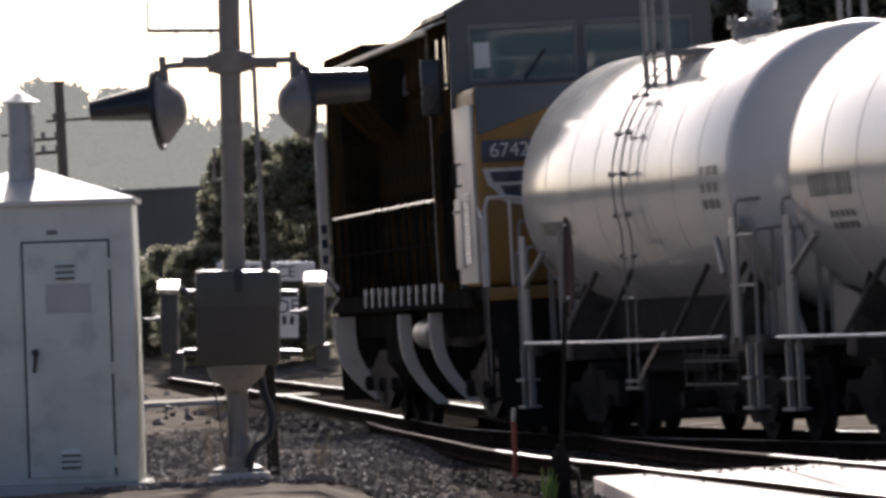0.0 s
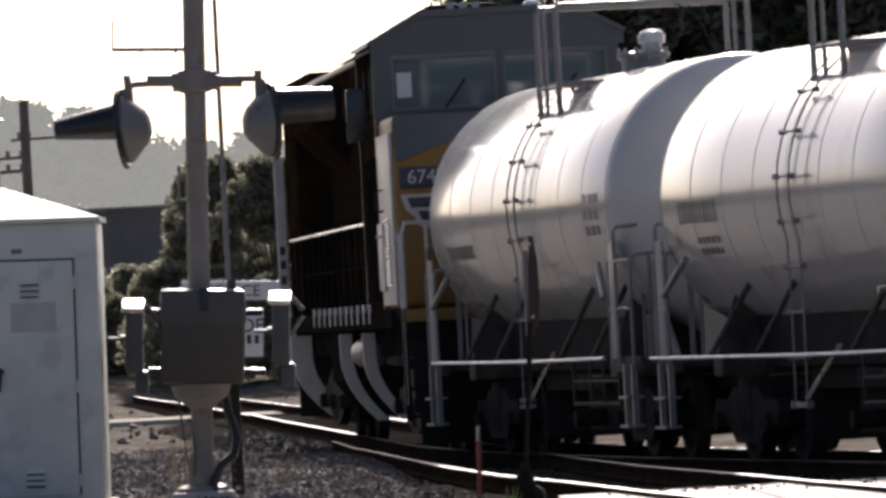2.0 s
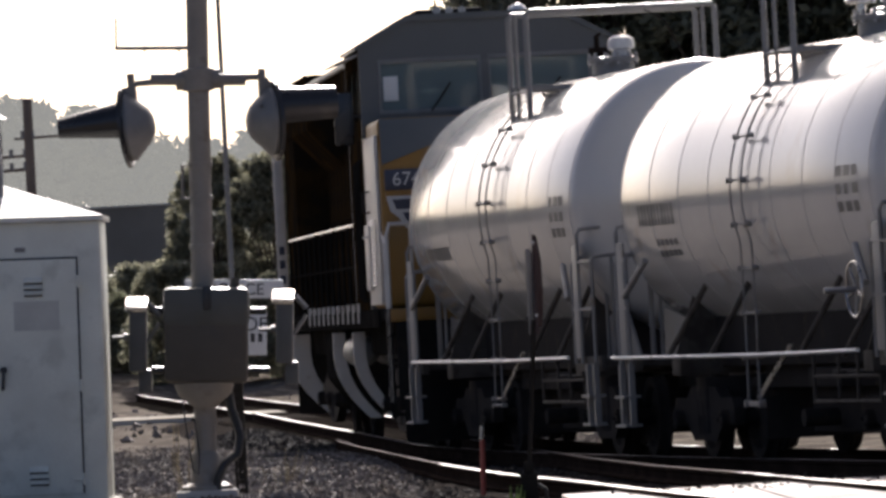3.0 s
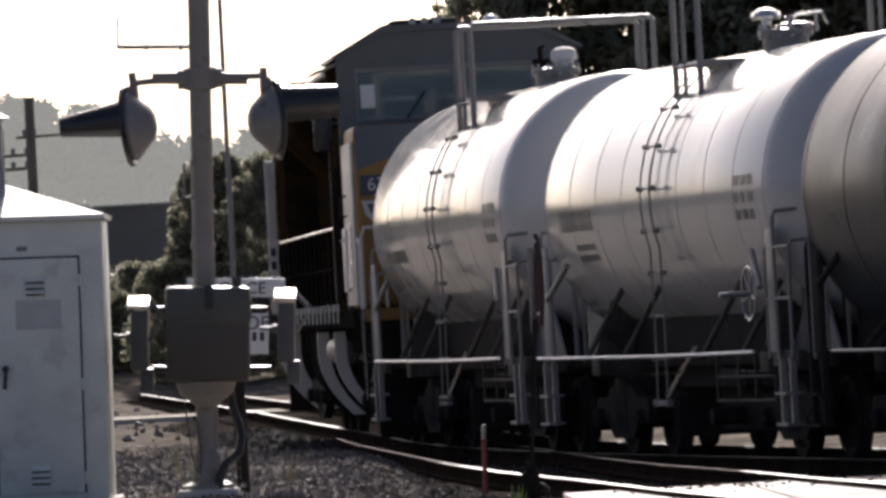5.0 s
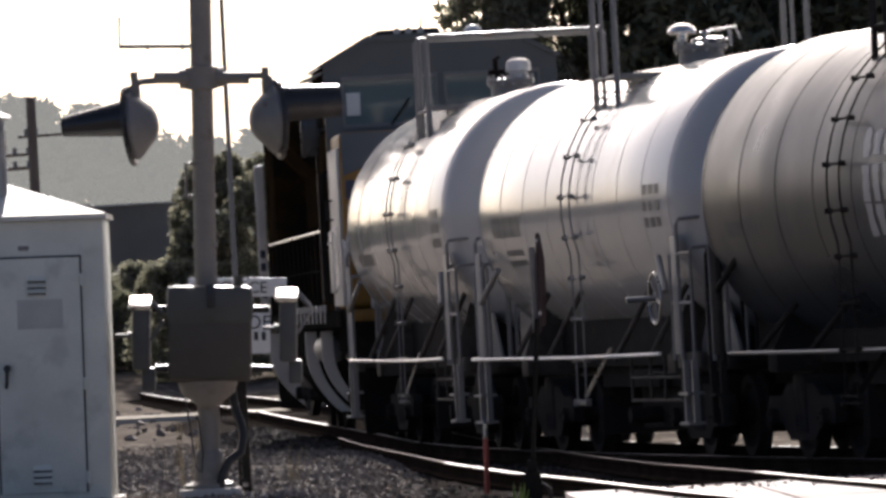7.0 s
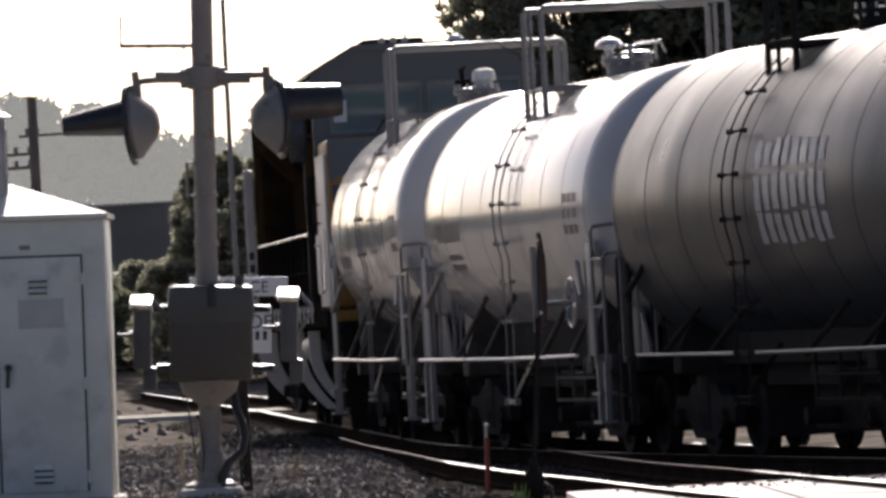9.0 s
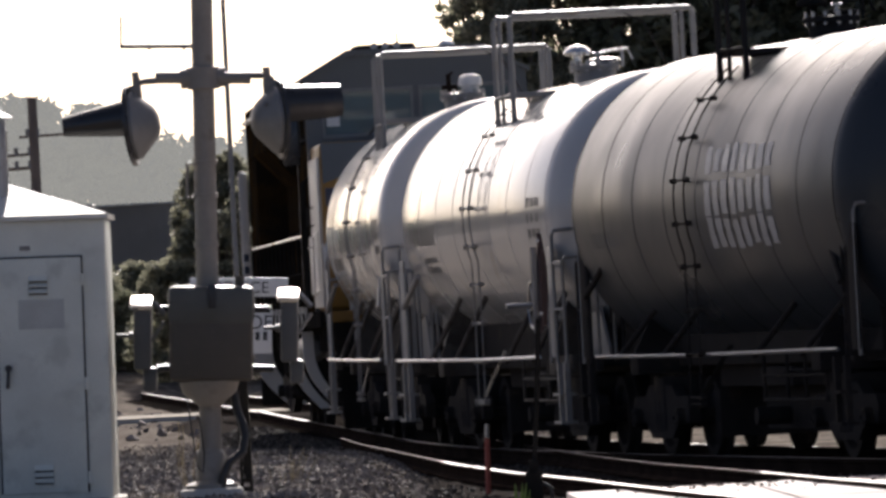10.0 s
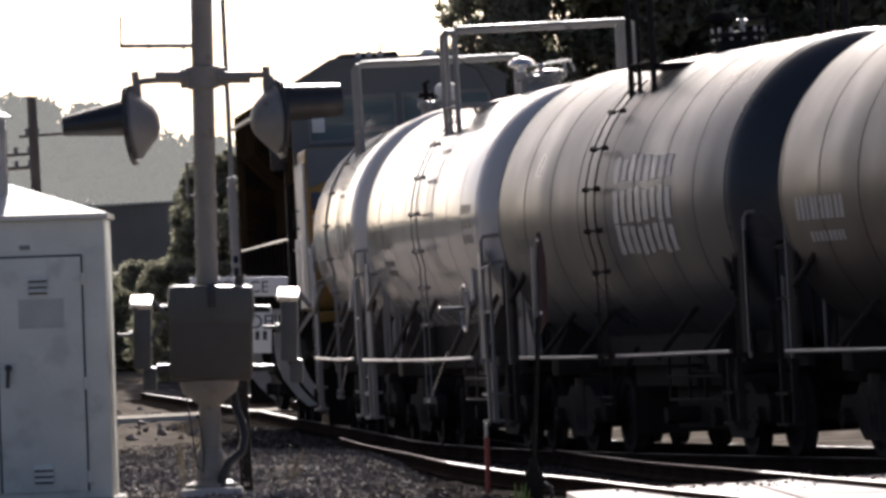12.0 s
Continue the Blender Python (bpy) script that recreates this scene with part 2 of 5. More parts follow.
def lay_line():
    for sign in (1, -1):
        x, y = X0, Y0
        for i in range(0, 481):
            LINE[sign * i] = (x, y)
            h = heading(sign * (i + 0.5) * _step)
            x, y = x - math.sin(h) * _step * sign, y + math.cos(h) * _step * sign


def on_track(s, b=0.0, z=0.0):
    """The pose of a frame at the distance s along the line, b metres to its right, z above the rails."""
    i = math.floor(s / _step)
    f = s / _step - i
    (xa, ya), (xb, yb) = LINE[i], LINE[i + 1]
    h = heading(s)
    return pose(xa + (xb - xa) * f + b * math.cos(h), ya + (yb - ya) * f + b * math.sin(h), z + GRADE * s, 0, 0, math.degrees(h))


def on_trucks(s, reach):
    """The pose of a stiff vehicle whose two trucks stand on the line, reach metres before and behind s."""
    a, b = on_track(s - reach).translation, on_track(s + reach).translation
    m = (a + b) / 2
    return pose(*m, 0, 0, math.degrees(math.atan2(a.x - b.x, b.y - a.y)))


lay_line()


# ---- ground ----
def ground_z(x, y):
    """The signal side stands on a low rise that falls away towards the tracks."""
    rise = 0.3 - 0.58 * max(0.0, min(1.0, (y - 60.0) / 65.0))
    w = max(0.0, min(1.0, (x + 1.2) / 1.4))
    w = w * w * (3 - 2 * w)
    return rise * (1 - w) - 0.3 * w + 0.1 * max(0.0, min(1.0, (y - 150.0) / 60.0))


def build_ground():
    rng = np.random.default_rng(3)
    xs = np.concatenate([np.linspace(-1500, -30, 12), np.linspace(-16, 16, 100), np.linspace(30, 1500, 12)])
    ys = np.concatenate([np.linspace(-400, 30, 12), np.linspace(40, 150, 240), np.linspace(155, 260, 40), np.geomspace(280, 4000, 14)])
    verts = []
    for y in ys:
        for x in xs:
            near = abs(x) < 16 and 40 < y < 260
            verts.append((x, y, ground_z(x, y) + (rng.normal(0, 0.008) + 0.025 * noise.noise((x * 0.7, y * 0.25, 0)) if near else -0.02)))
    n = len(xs)
    faces = [(j * n + i, j * n + i + 1, (j + 1) * n + i + 1, (j + 1) * n + i) for j in range(len(ys) - 1) for i in range(n - 1)]
    ob = quads("ground", verts, faces, BALLAST)
    tagged(ob, "dark gravelly ground with dusty patches beside the tracks", "ground", kind="structure")


build_ground()


def stones(name, label, count, place, low, high, seed, mat=None):
    """Many small broken stones in one mesh."""
    rng = np.random.default_rng(seed)
    base = np.array([(1, 0, 0), (-1, 0, 0), (0, 1, 0), (0, -1, 0), (0, 0, 1), (0, 0, -1)], float)
    tri = np.array([(0, 2, 4), (2, 1, 4), (1, 3, 4), (3, 0, 4), (2, 0, 5), (1, 2, 5), (3, 1, 5), (0, 3, 5)])
    verts, faces = [], []
    for i in range(count):
        x, y, z = place(rng)
        r = low + (high - low) * rng.random() ** 2.5
        v = base * r * rng.uniform(0.6, 1.35, (6, 3)) * (1, 1, 0.75)
        q = np.array(Euler(rng.uniform(0, 6.28, 3)).to_matrix())
        verts.append(v @ q.T + (x, y, z + r * 0.25))
        faces.append(tri + 6 * i)
    return tagged(quads(name, np.concatenate(verts).tolist(), np.concatenate(faces).tolist(), mat or STONE), label, "gravel", kind="stuff")


# ---- rails and ties ----
RAIL = [(-0.07, -0.16), (0.07, -0.16), (0.07, -0.145), (0.012, -0.12), (0.012, -0.05), (0.036, -0.035), (0.036, 0.0), (-0.036, 0.0), (-0.036, -0.035), (-0.012, -0.05), (-0.012, -0.12), (-0.07, -0.145)]


def rail(name, frames, side, parent, head=RAIL_TOP, wear="worn bright rail head"):
    """A rolled rail swept along frames; its head is a part of its own, polished by the wheels."""
    bm = bmesh.new()
    rings = [[bm.verts.new(f @ Vector((side + x, 0, z))) for x, z in RAIL] for f in frames]
    n = len(RAIL)
    for a, b in zip(rings, rings[1:]):
        for k in range(n):
            bm.faces.new((a[k], a[(k + 1) % n], b[(k + 1) % n], b[k]))
    body = part(name, bm, RUST, parent)
    bm = bmesh.new()
    rows = [[bm.verts.new(f @ Vector((side + x, 0, z))) for x, z in ((-0.03, -0.002), (-0.022, 0.004), (0.022, 0.004), (0.03, -0.002))] for f in frames]
    for a, b in zip(rows, rows[1:]):
        for k in range(3):
            bm.faces.new((a[k], a[k + 1], b[k + 1], b[k]))
    part("rail_head", bm, head, body, wear)
    return body


def track(label, frames, tie_frames, **head):
    t = tagged(new("railway_track"), label, "railway track", kind="structure")
    for side in (-0.754, 0.754):
        rail("rail", frames, side, t, **head)
    bm = bmesh.new()
    box(bm, -1.3, 1.3, -0.115, 0.115, -0.34, -0.165, bevel=0.012)
    first = part("tie", bm, TIE, t, "dark creosoted timber tie")
    first.matrix_basis = tie_frames[0]
    for f in tie_frames[1:]:
        shared("tie", first.data, t, f)
    return t


MAIN = [on_track(s * 1.5) for s in range(-34, 32)]
track("curved railway track of worn steel rails on dark timber ties", MAIN, [on_track(-48 + i * 0.55, 0, -0.0) for i in range(172)])


def straight_frames(points, n):
    out = []
    for (xa, ya, za), (xb, yb, zb) in zip(points, points[1:]):
        h = math.degrees(math.atan2(-(xb - xa), yb - ya))
        for i in range(n):
            f = i / n
            out.append(pose(xa + (xb - xa) * f, ya + (yb - ya) * f, za + (zb - za) * f, 0, 0, h))
    out.append(pose(*points[-1], 0, 0, h))
    return out


SIDING = [(4.95, 45, 0.02), (2.95, 65.5, 0.01), (2.5, 70, 0.0), (1.95, 75.5, 0.0), (1.32, 81, 0.0), (0.77, 87.5, 0.0), (0.33, 94.4, 0.0), (-0.37, 105, 0.0), (-0.72, 112, 0.0)]
track("second track that joins the curve, dull rusty rails", straight_frames(SIDING, 6), [m @ pose(0, 0, -0.06) for m in straight_frames(SIDING[2:7], 11)], head=DULL_HEAD, wear="dull rusty rail head")
FAR = [(-2.72, 149.3, 0.05), (-4.9, 185, 0.0), (-8.2, 230, 0.02), (-12.4, 290, 0.02)]
track("far railway track curving away with sunlit rails", straight_frames(FAR, 6), [m @ pose(0, 0, 0) for m in straight_frames(FAR, 40)])


def build_road():
    bm = bmesh.new()
    box(bm, -30, -2.4, 168, 174, -0.3, -0.14)
    ob = part("road", bm, DIRT_ROAD)
    tagged(ob, "pale dusty service road across the yard", "road", kind="structure")


build_road()


def crossing():
    t = tagged(new("pavement"), "sunlit concrete panels of a level crossing beside the rails", "pavement", kind="structure")
    ends = [(-1.6 + 1.62 * i) for i in range(9)]
    for row in range(3):
        for i, a in enumerate(ends):
            bm = bmesh.new()
            y1 = 72.4 - row * 7.0
            box(bm, a, a + 1.6, y1 - 6.96, y1, -0.4, 0.012 + 0.004 * ((i * 7 + row * 3) % 3), bevel=0.015)
            p = part("slab", bm, SLAB, t)
            p.matrix_basis = Matrix.Translation((4.5, 0, -0.055)) @ pose(0, 0, 0, 0, 0, 1.5)
    return t


crossing()


# ---- running gear shared by all vehicles ----
WHEELSETS = []


def wheelset(parent, y, r):
    w = new("wheelset")
    w.parent = parent
    bm = bmesh.new()
    rod(bm, (-0.95, 0, 0), (0.95, 0, 0), 0.085, 12)
    for side in (-1, 1):
        m = Matrix.Translation((side * 0.69, 0, 0)) @ pose(0, 0, 0, 0, 90 * side, 0)
        lathe(bm, [(0.0, 0.03), (0.13, 0.05), (r * 0.72, 0.02), (r * 0.8, 0.075), (r * 0.99, 0.08), (r, 0.0), (r + 0.025, -0.03), (r + 0.02, -0.06), (r * 0.8, -0.06), (r * 0.7, -0.02), (0.13, -0.06), (0.0, -0.06)], 28, m)
    part("wheel", bm, BLACK, w, "dark greasy steel wheels and axle")
    w.location = (0, y, r)
    WHEELSETS.append((w, y, r))
    return w


def truck(parent, y, base=1.75, r=0.42, axles=2, gauge=1.02, high=0.62):
    t = new("truck")
    t.parent = parent
    t.location = (0, y, 0)
    half = base * (axles - 1) / 2
    for i in range(axles):
        wheelset(t, -half + i * base, r)
    for side in (-1, 1):
        bm = bmesh.new()
        x = side * gauge
        out = [(-half - 0.28, r + 0.12), (-half - 0.2, r + 0.22), (-half + 0.22, r + 0.22), (-0.45, high + 0.14), (0.45, high + 0.14), (half - 0.22, r + 0.22), (half + 0.2, r + 0.22), (half + 0.28, r + 0.12), (half + 0.24, r - 0.06), (half - 0.2, r - 0.04), (0.42, 0.2), (-0.42, 0.2), (-half + 0.2, r - 0.04), (-half - 0.24, r - 0.06)]
        m = Matrix(((0, 0, 1, x - 0.06), (1, 0, 0, 0), (0, 1, 0, 0), (0, 0, 0, 1)))
        prism(bm, out, 0.12, m)
        for k in (-0.16, 0.0, 0.16):
            rod(bm, (x + side * 0.03, k, 0.28), (x + side * 0.03, k, 0.62), 0.06, 10)
        for i in range(axles):
            yy = -half + i * base
            rod(bm, (x - 0.02 * side, yy, r), (x + side * 0.14, yy, r), 0.1, 12)
            for k in range(3):
                a = k * math.tau / 3
                rod(bm, (x + side * 0.13, yy + 0.055 * math.cos(a), r + 0.055 * math.sin(a)), (x + side * 0.16, yy + 0.055 * math.cos(a), r + 0.055 * math.sin(a)), 0.018, 6)
        part("side_frame", bm, BLACK, t)
    made("bolster", BLACK, t, lambda bm: box(bm, -1.1, 1.1, -0.2, 0.2, 0.45, 0.85, bevel=0.03))
    return t


def coupler(parent, y, way):
    def build(bm):
        box(bm, -0.1, 0.1, y - 0.55 * way, y, 0.78, 0.96, bevel=0.02)
        box(bm, -0.17, 0.13, y - 0.12 * way, y + 0.1 * way, 0.72, 1.02, bevel=0.05)
        pipe(bm, [(0.35, y - 0.5 * way, 0.85), (0.38, y - 0.2 * way, 0.6), (0.3, y + 0.05 * way, 0.42)], 0.03)
    made("coupler", BLACK, parent, build)


# ---- tank cars ----
def tank_car(label, paint, frame_paint, radius, centre, half, far, near, group, style):
    car = thing("tank_car", label, "tank car", group)
    R, zc = radius, centre
    cyl = (far + near) / 2

    def build(bm):
        prof = []
        for k in range(9):
            a = k / 8 * math.pi / 2
            prof.append((R * math.sin(a), -near - 0.4 * R * math.cos(a)))
        prof += [(R, -near * 0.5), (R, 0), (R, far * 0.5)]
        for k in range(9):
            a = math.pi / 2 - k / 8 * math.pi / 2
            prof.append((R * math.sin(a), far + 0.52 * R * math.cos(a)))
        lathe(bm, prof, 72, Matrix.Translation((0, 0, zc)) @ pose(0, 0, 0, -90, 0, 0))
    tank = made("tank", paint, car, build, angle=60)
    # rolled jacket laps
    seam = None
    for i, y in enumerate(np.linspace(-near, far, 9)):
        if seam is None:
            bm = bmesh.new()
            lathe(bm, [(R - 0.002, -0.005), (R + 0.003, -0.004), (R + 0.003, 0.004), (R - 0.002, 0.005)], 72, pose(0, 0, 0, -90, 0, 0))
            seam = part("jacket_seam", bm, style["seam"], tank)
        else:
            seam = shared("jacket_seam", seam.data, tank)
        seam.location = (0, float(y), zc)

    # centre ladder, following the shell and hanging below it
    for side in (-1, 1):
        def ladder_line(y, out=0.09):
            pts = []
            for a in range(52, -25, -7):
                c, s_ = math.cos(radians(a)), math.sin(radians(a))
                pts.append((side * (R + out) * c, y, zc + (R + out) * s_))
            pts.append((side * (R + 0.0), y, 1.5))
            pts.append((side * (R + 0.01), y, 0.58))
            return pts
        lad = new("ladder")
        lad.parent = car
        rails = [ladder_line(-0.2), ladder_line(0.2)]
        for p in rails:
            made("stringer", style["ladder"], lad, lambda bm: pipe(bm, p, 0.011, 6))
        path = [Vector(p) for p in rails[0]]
        dist, prev = 0.0, path[0]
        rungs = []
        for p in path[1:]:
            seg = (p - prev).length
            while dist + seg >= 0.44:
                f = (0.44 - dist) / seg
                prev = prev + (p - prev) * f
                rungs.append(prev.copy())
                seg, dist = (p - prev).length, 0.0
            dist, prev = dist + seg, p
        rungs.append(path[-1])
        bm = bmesh.new()
        rod(bm, (0, -0.05, 0), (0, 0.45, 0), 0.012, 6)
        for e in (-0.05, 0.45):
            rod(bm, (0.03 * side, e, 0), (-0.04 * side, e, 0), 0.026, 6)
        first = part("rung", bm, style["ladder"], lad)
        first.location = rungs[0]
        for p in rungs[1:]:
            shared("rung", first.data, lad, Matrix.Translation(p))
        def brace(bm):
            for dy in (0.0, 0.1):
                rod(bm, (side * R, -0.22 + dy, 0.66), (side * (R - 0.08), -1.15 + dy, 1.16), 0.012, 6)
        made("ladder_brace", style["handle"], lad, brace)

    # safety rail frame over the top
    post_x = style["post"]
    foot = zc + math.sqrt(R * R - post_x * post_x) - 0.03
    top = style["rail_top"]
    rack = new("safety_rail")
    rack.parent = car
    for y in (-0.5, 0.5):
        made("hoop", frame_paint, rack, lambda bm: pipe(bm, [(-post_x, y, foot), (-post_x, y, top - 0.04), (-post_x + 0.04, y, top), (post_x - 0.04, y, top), (post_x, y, top - 0.04), (post_x, y, foot)], 0.034, 8))
    for side in (-1, 1):
        made("middle_post", frame_paint, rack, lambda bm: rod(bm, (side * post_x, 0.12, foot), (side * post_x, 0.12, top), 0.024, 8))
        made("knee_rail", frame_paint, rack, lambda bm: rod(bm, (side * post_x, -0.5, foot + 0.33), (side * post_x, 0.5, foot + 0.33), 0.02, 8))

        def grating(bm):
            z = zc + R * 0.9
            x0, x1 = sorted((side * (post_x - 0.05), side * 0.42))
            for k in range(9):
                y = -0.5 + k * 0.125
                box(bm, x0, x1, y - 0.012, y + 0.012, z, z + 0.05)
            for x in (x0, (x0 + x1) / 2, x1):
                box(bm, x - 0.015, x + 0.015, -0.52, 0.52, z - 0.01, z + 0.052)
            for y in (-0.4, 0.4):
                rod(bm, ((x0 + x1) / 2, y, zc + R * 0.8), ((x0 + x1) / 2, y, z), 0.025, 6)
        made("walkway_grating", style["grate"], rack, grating)
    made("stay_wire", BLACK, rack, lambda bm: pipe(bm, [(0.25, -0.5, top - 0.02), (0.5, -0.5, top - 0.16), (0.75, -0.5, foot + 0.56), (1.0, -0.5, foot + 0.42)], 0.008, 6), "thin sagging chain")

    # fittings on the crown
    hood = new("manway")
    hood.parent = car
    zt = zc + R

    def nozzle(bm):
        lathe(bm, [(0.0, -0.1), (0.24, -0.1), (0.24, 0.13), (0.29, 0.13), (0.29, 0.18), (0.22, 0.2), (0.0, 0.2)], 32, Matrix.Translation((0, 0, zt)))
    made("nozzle", style["crown"], hood, nozzle)
    bm = bmesh.new()
    rod(bm, (0, 0, 0.1), (0, 0, 0.24), 0.02, 6)
    bolt = part("eye_bolt", bm, STEEL, hood)
    for k in range(12):
        a = k * math.tau / 12
        m = Matrix.Translation((0.265 * math.cos(a), 0.265 * math.sin(a), zt))
        if k:
            shared("eye_bolt", bolt.data, hood, m)
        else:
            bolt.matrix_basis = m
    if style["dome"]:
        made("relief_valve", SILL_WHITE, hood, lambda bm: lathe(bm, [(0.0, 0.1), (0.11, 0.1), (0.11, 0.27), (0.15, 0.28), (0.15, 0.36), (0.135, 0.4), (0.08, 0.43), (0.0, 0.44)], 24, Matrix.Translation((0.1, 0, zt))), "white domed relief valve")
        made("valve", RUST, hood, lambda bm: [rod(bm, (-0.17, 0.05, zt + 0.12), (-0.17, 0.05, zt + 0.42), 0.03, 8), rod(bm, (-0.26, 0.05, zt + 0.26), (-0.06, 0.05, zt + 0.26), 0.05, 8), rod(bm, (-0.2, -0.02, zt + 0.42), (-0.12, 0.1, zt + 0.46), 0.02, 6)], "rusty brown valve")
    else:
        made("relief_valve", style["cap"], hood, lambda bm: lathe(bm, [(0.0, 0.2), (0.05, 0.2), (0.05, 0.3), (0.15, 0.3), (0.16, 0.33), (0.13, 0.38), (0.07, 0.41), (0.0, 0.42)], 24, Matrix.Translation((-0.2, 0, zt))), "relief valve with a mushroom cap")
        made("hatch_lid", style["cap"], hood, lambda bm: lathe(bm, [(0.0, 0.205), (0.19, 0.205), (0.2, 0.225), (0.19, 0.245), (0.1, 0.26), (0.0, 0.265)], 24, Matrix.Translation((0.1, 0, zt))), "round hatch lid")
        made("lid_handle", style["handle"], hood, lambda bm: [pipe(bm, [(0.0, -0.12, zt + 0.25), (0.08, -0.12, zt + 0.33), (0.36, -0.12, zt + 0.35), (0.42, -0.12, zt + 0.22)], 0.016, 8), rod(bm, (0.3, -0.12, zt + 0.15), (0.3, -0.12, zt + 0.35), 0.02, 8)], "bent lid handle")
        made("valve", STEEL, hood, lambda bm: [rod(bm, (0.0, -0.2, zt + 0.18), (0.0, -0.2, zt + 0.32), 0.03, 8), rod(bm, (-0.06, -0.2, zt + 0.3), (0.06, -0.2, zt + 0.3), 0.018, 8)])

    # underframe
    def saddle(bm, y):
        for x in (-0.75, 0.75):
            box(bm, x - 0.08, x + 0.08, y - 0.22, y + 0.22, 1.0, zc - math.sqrt(R * R - 0.7 * 0.7) + 0.12, bevel=0.01)
        box(bm, -1.35, 1.35, y - 0.16, y + 0.16, 0.88, 1.08, bevel=0.015)
        for x in (-1, 1):
            prism(bm, [(x * 0.8, 1.08), (x * 1.35, 1.08), (x * 1.12, zc - math.sqrt(R * R - 1.12 ** 2) + 0.05), (x * 0.8, zc - math.sqrt(R * R - 0.64) + 0.05)], 0.03, Matrix(((1, 0, 0, 0), (0, 0, 1, y), (0, 1, 0, 0), (0, 0, 0, 1))))
    by = half - 2.15
    for y in (-by, by):
        made("saddle", style["sill"], car, lambda bm: saddle(bm, y))
        truck(car, y)
    for way, end in ((-1, near), (1, far)):
        def stub(bm):
            box(bm, -0.3, 0.3, way * (by - 1.2), way * (half - 0.35), 0.72, 1.05, bevel=0.015)
            box(bm, -1.42, 1.42, way * (half - 0.75), way * (half - 0.45), 0.98, 1.06, bevel=0.01)
            for x in (-1.42, 1.42):
                box(bm, x - 0.04, x + 0.04, way * (end - 0.1), way * (half - 0.45), 0.94, 1.1, bevel=0.01)
        made("end_sill", style["sill"], car, stub)
        # the tank's end rests on a pair of sloping skirt plates
        for x in (-1, 1):
            def skirt(bm):
                m = Matrix(((0, 0, 1, x * 1.0 - 0.015), (1, 0, 0, 0), (0, 1, 0, 0), (0, 0, 0, 1)))
                prism(bm, [(way * (end - 1.0), 1.05), (way * (half - 0.5), 1.05), (way * (end + 0.3), 1.6), (way * (end - 0.5), zc - 1.2)], 0.03, m)
            made("skirt_plate", frame_paint, car, skirt)
        # end handrails: bent pipes at the corners
        for x in (-1.5, 1.5):
            for k, (yy, hh) in enumerate(((end - 0.05, 2.15), (end + 0.28, 2.45), (half - 0.5, 2.15))):
                made("grab_rail", style["grab"][k % len(style["grab"])], car, lambda bm: pipe(bm, [(x, way * yy, 1.02), (x, way * yy, hh - 0.06), (x * 0.985, way * (yy + 0.02), hh), (x * 0.8, way * (yy + 0.02), hh + 0.02), (x * 0.76, way * (yy + 0.02), hh - 0.05), (x * 0.76, way * (yy + 0.02), 1.05)], 0.02, 8))
            for zz in (2.1, 1.6):
                made("grab_rail", frame_paint, car, lambda bm: rod(bm, (x, way * (end - 0.05), zz), (x, way * (half - 0.5), zz), 0.018, 6))
            made("corner_plate", frame_paint, car, lambda bm: box(bm, x - 0.012, x + 0.012, way * (end + 0.02), way * (end + 0.3), 1.08, 2.28, bevel=0.008))

            def steps(bm):
                for dy in (0.0, 0.36):
                    box(bm, x - 0.03, x + 0.03, way * (half - 0.9 + dy) - 0.03, way * (half - 0.9 + dy) + 0.03, 0.36, 1.02)
                for z in (0.38, 0.68):
                    box(bm, x - 0.09, x + 0.09, way * (half - 0.9) - 0.02 * way, way * (half - 0.54) + 0.02 * way, z - 0.015, z + 0.015)
            made("step", frame_paint, car, steps)
        coupler(car, way * half, way)
        # sloping prop under the shell
        for x in (-1, 1):
            made("outlet_prop", frame_paint, car, lambda bm: pipe(bm, [(x * 1.55, way * (end - 0.1), 1.72), (x * 1.46, way * (end - 0.7), 2.08)], 0.034, 8))
    # side rails along the sill, with struts up to the shell
    for x in (-1, 1):
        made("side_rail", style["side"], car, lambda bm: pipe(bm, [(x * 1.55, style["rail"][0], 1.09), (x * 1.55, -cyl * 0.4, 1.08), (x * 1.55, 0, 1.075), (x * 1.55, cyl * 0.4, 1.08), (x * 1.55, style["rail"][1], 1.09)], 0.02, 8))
        for y in (-cyl * 0.72, -cyl * 0.38, cyl * 0.34, cyl * 0.7):
            made("strut", style["sill"], car, lambda bm: rod(bm, (x * 1.53, y, 1.04), (x * 1.2, y - 0.5, zc - math.sqrt(R * R - 1.44) + 0.03), 0.03, 10))
    # brake gear amidships; two added dark boxes under the tank block the light
    made("centre_sill", BLACK, car, lambda bm: box(bm, -0.75, 0.75, -by + 1.2, by - 1.2, 0.72, zc - R + 0.25, bevel=0.02))
    made("belly_plate", BLACK, car, lambda bm: box(bm, -0.9, 0.9, -cyl + 0.3, cyl - 0.3, 0.95, zc - R + 0.3, bevel=0.02))
    made("outlet_chamber", BLACK, car, lambda bm: [box(bm, -0.55, 0.55, -1.5, 1.3, 0.26, 0.75, bevel=0.04), rod(bm, (-0.9, 0.4, 0.42), (0.9, 0.4, 0.42), 0.09, 12), box(bm, -0.8, 0.8, -by + 1.1, -by + 1.35, 0.2, 0.7), box(bm, -0.8, 0.8, by - 1.35, by - 1.1, 0.2, 0.7)])
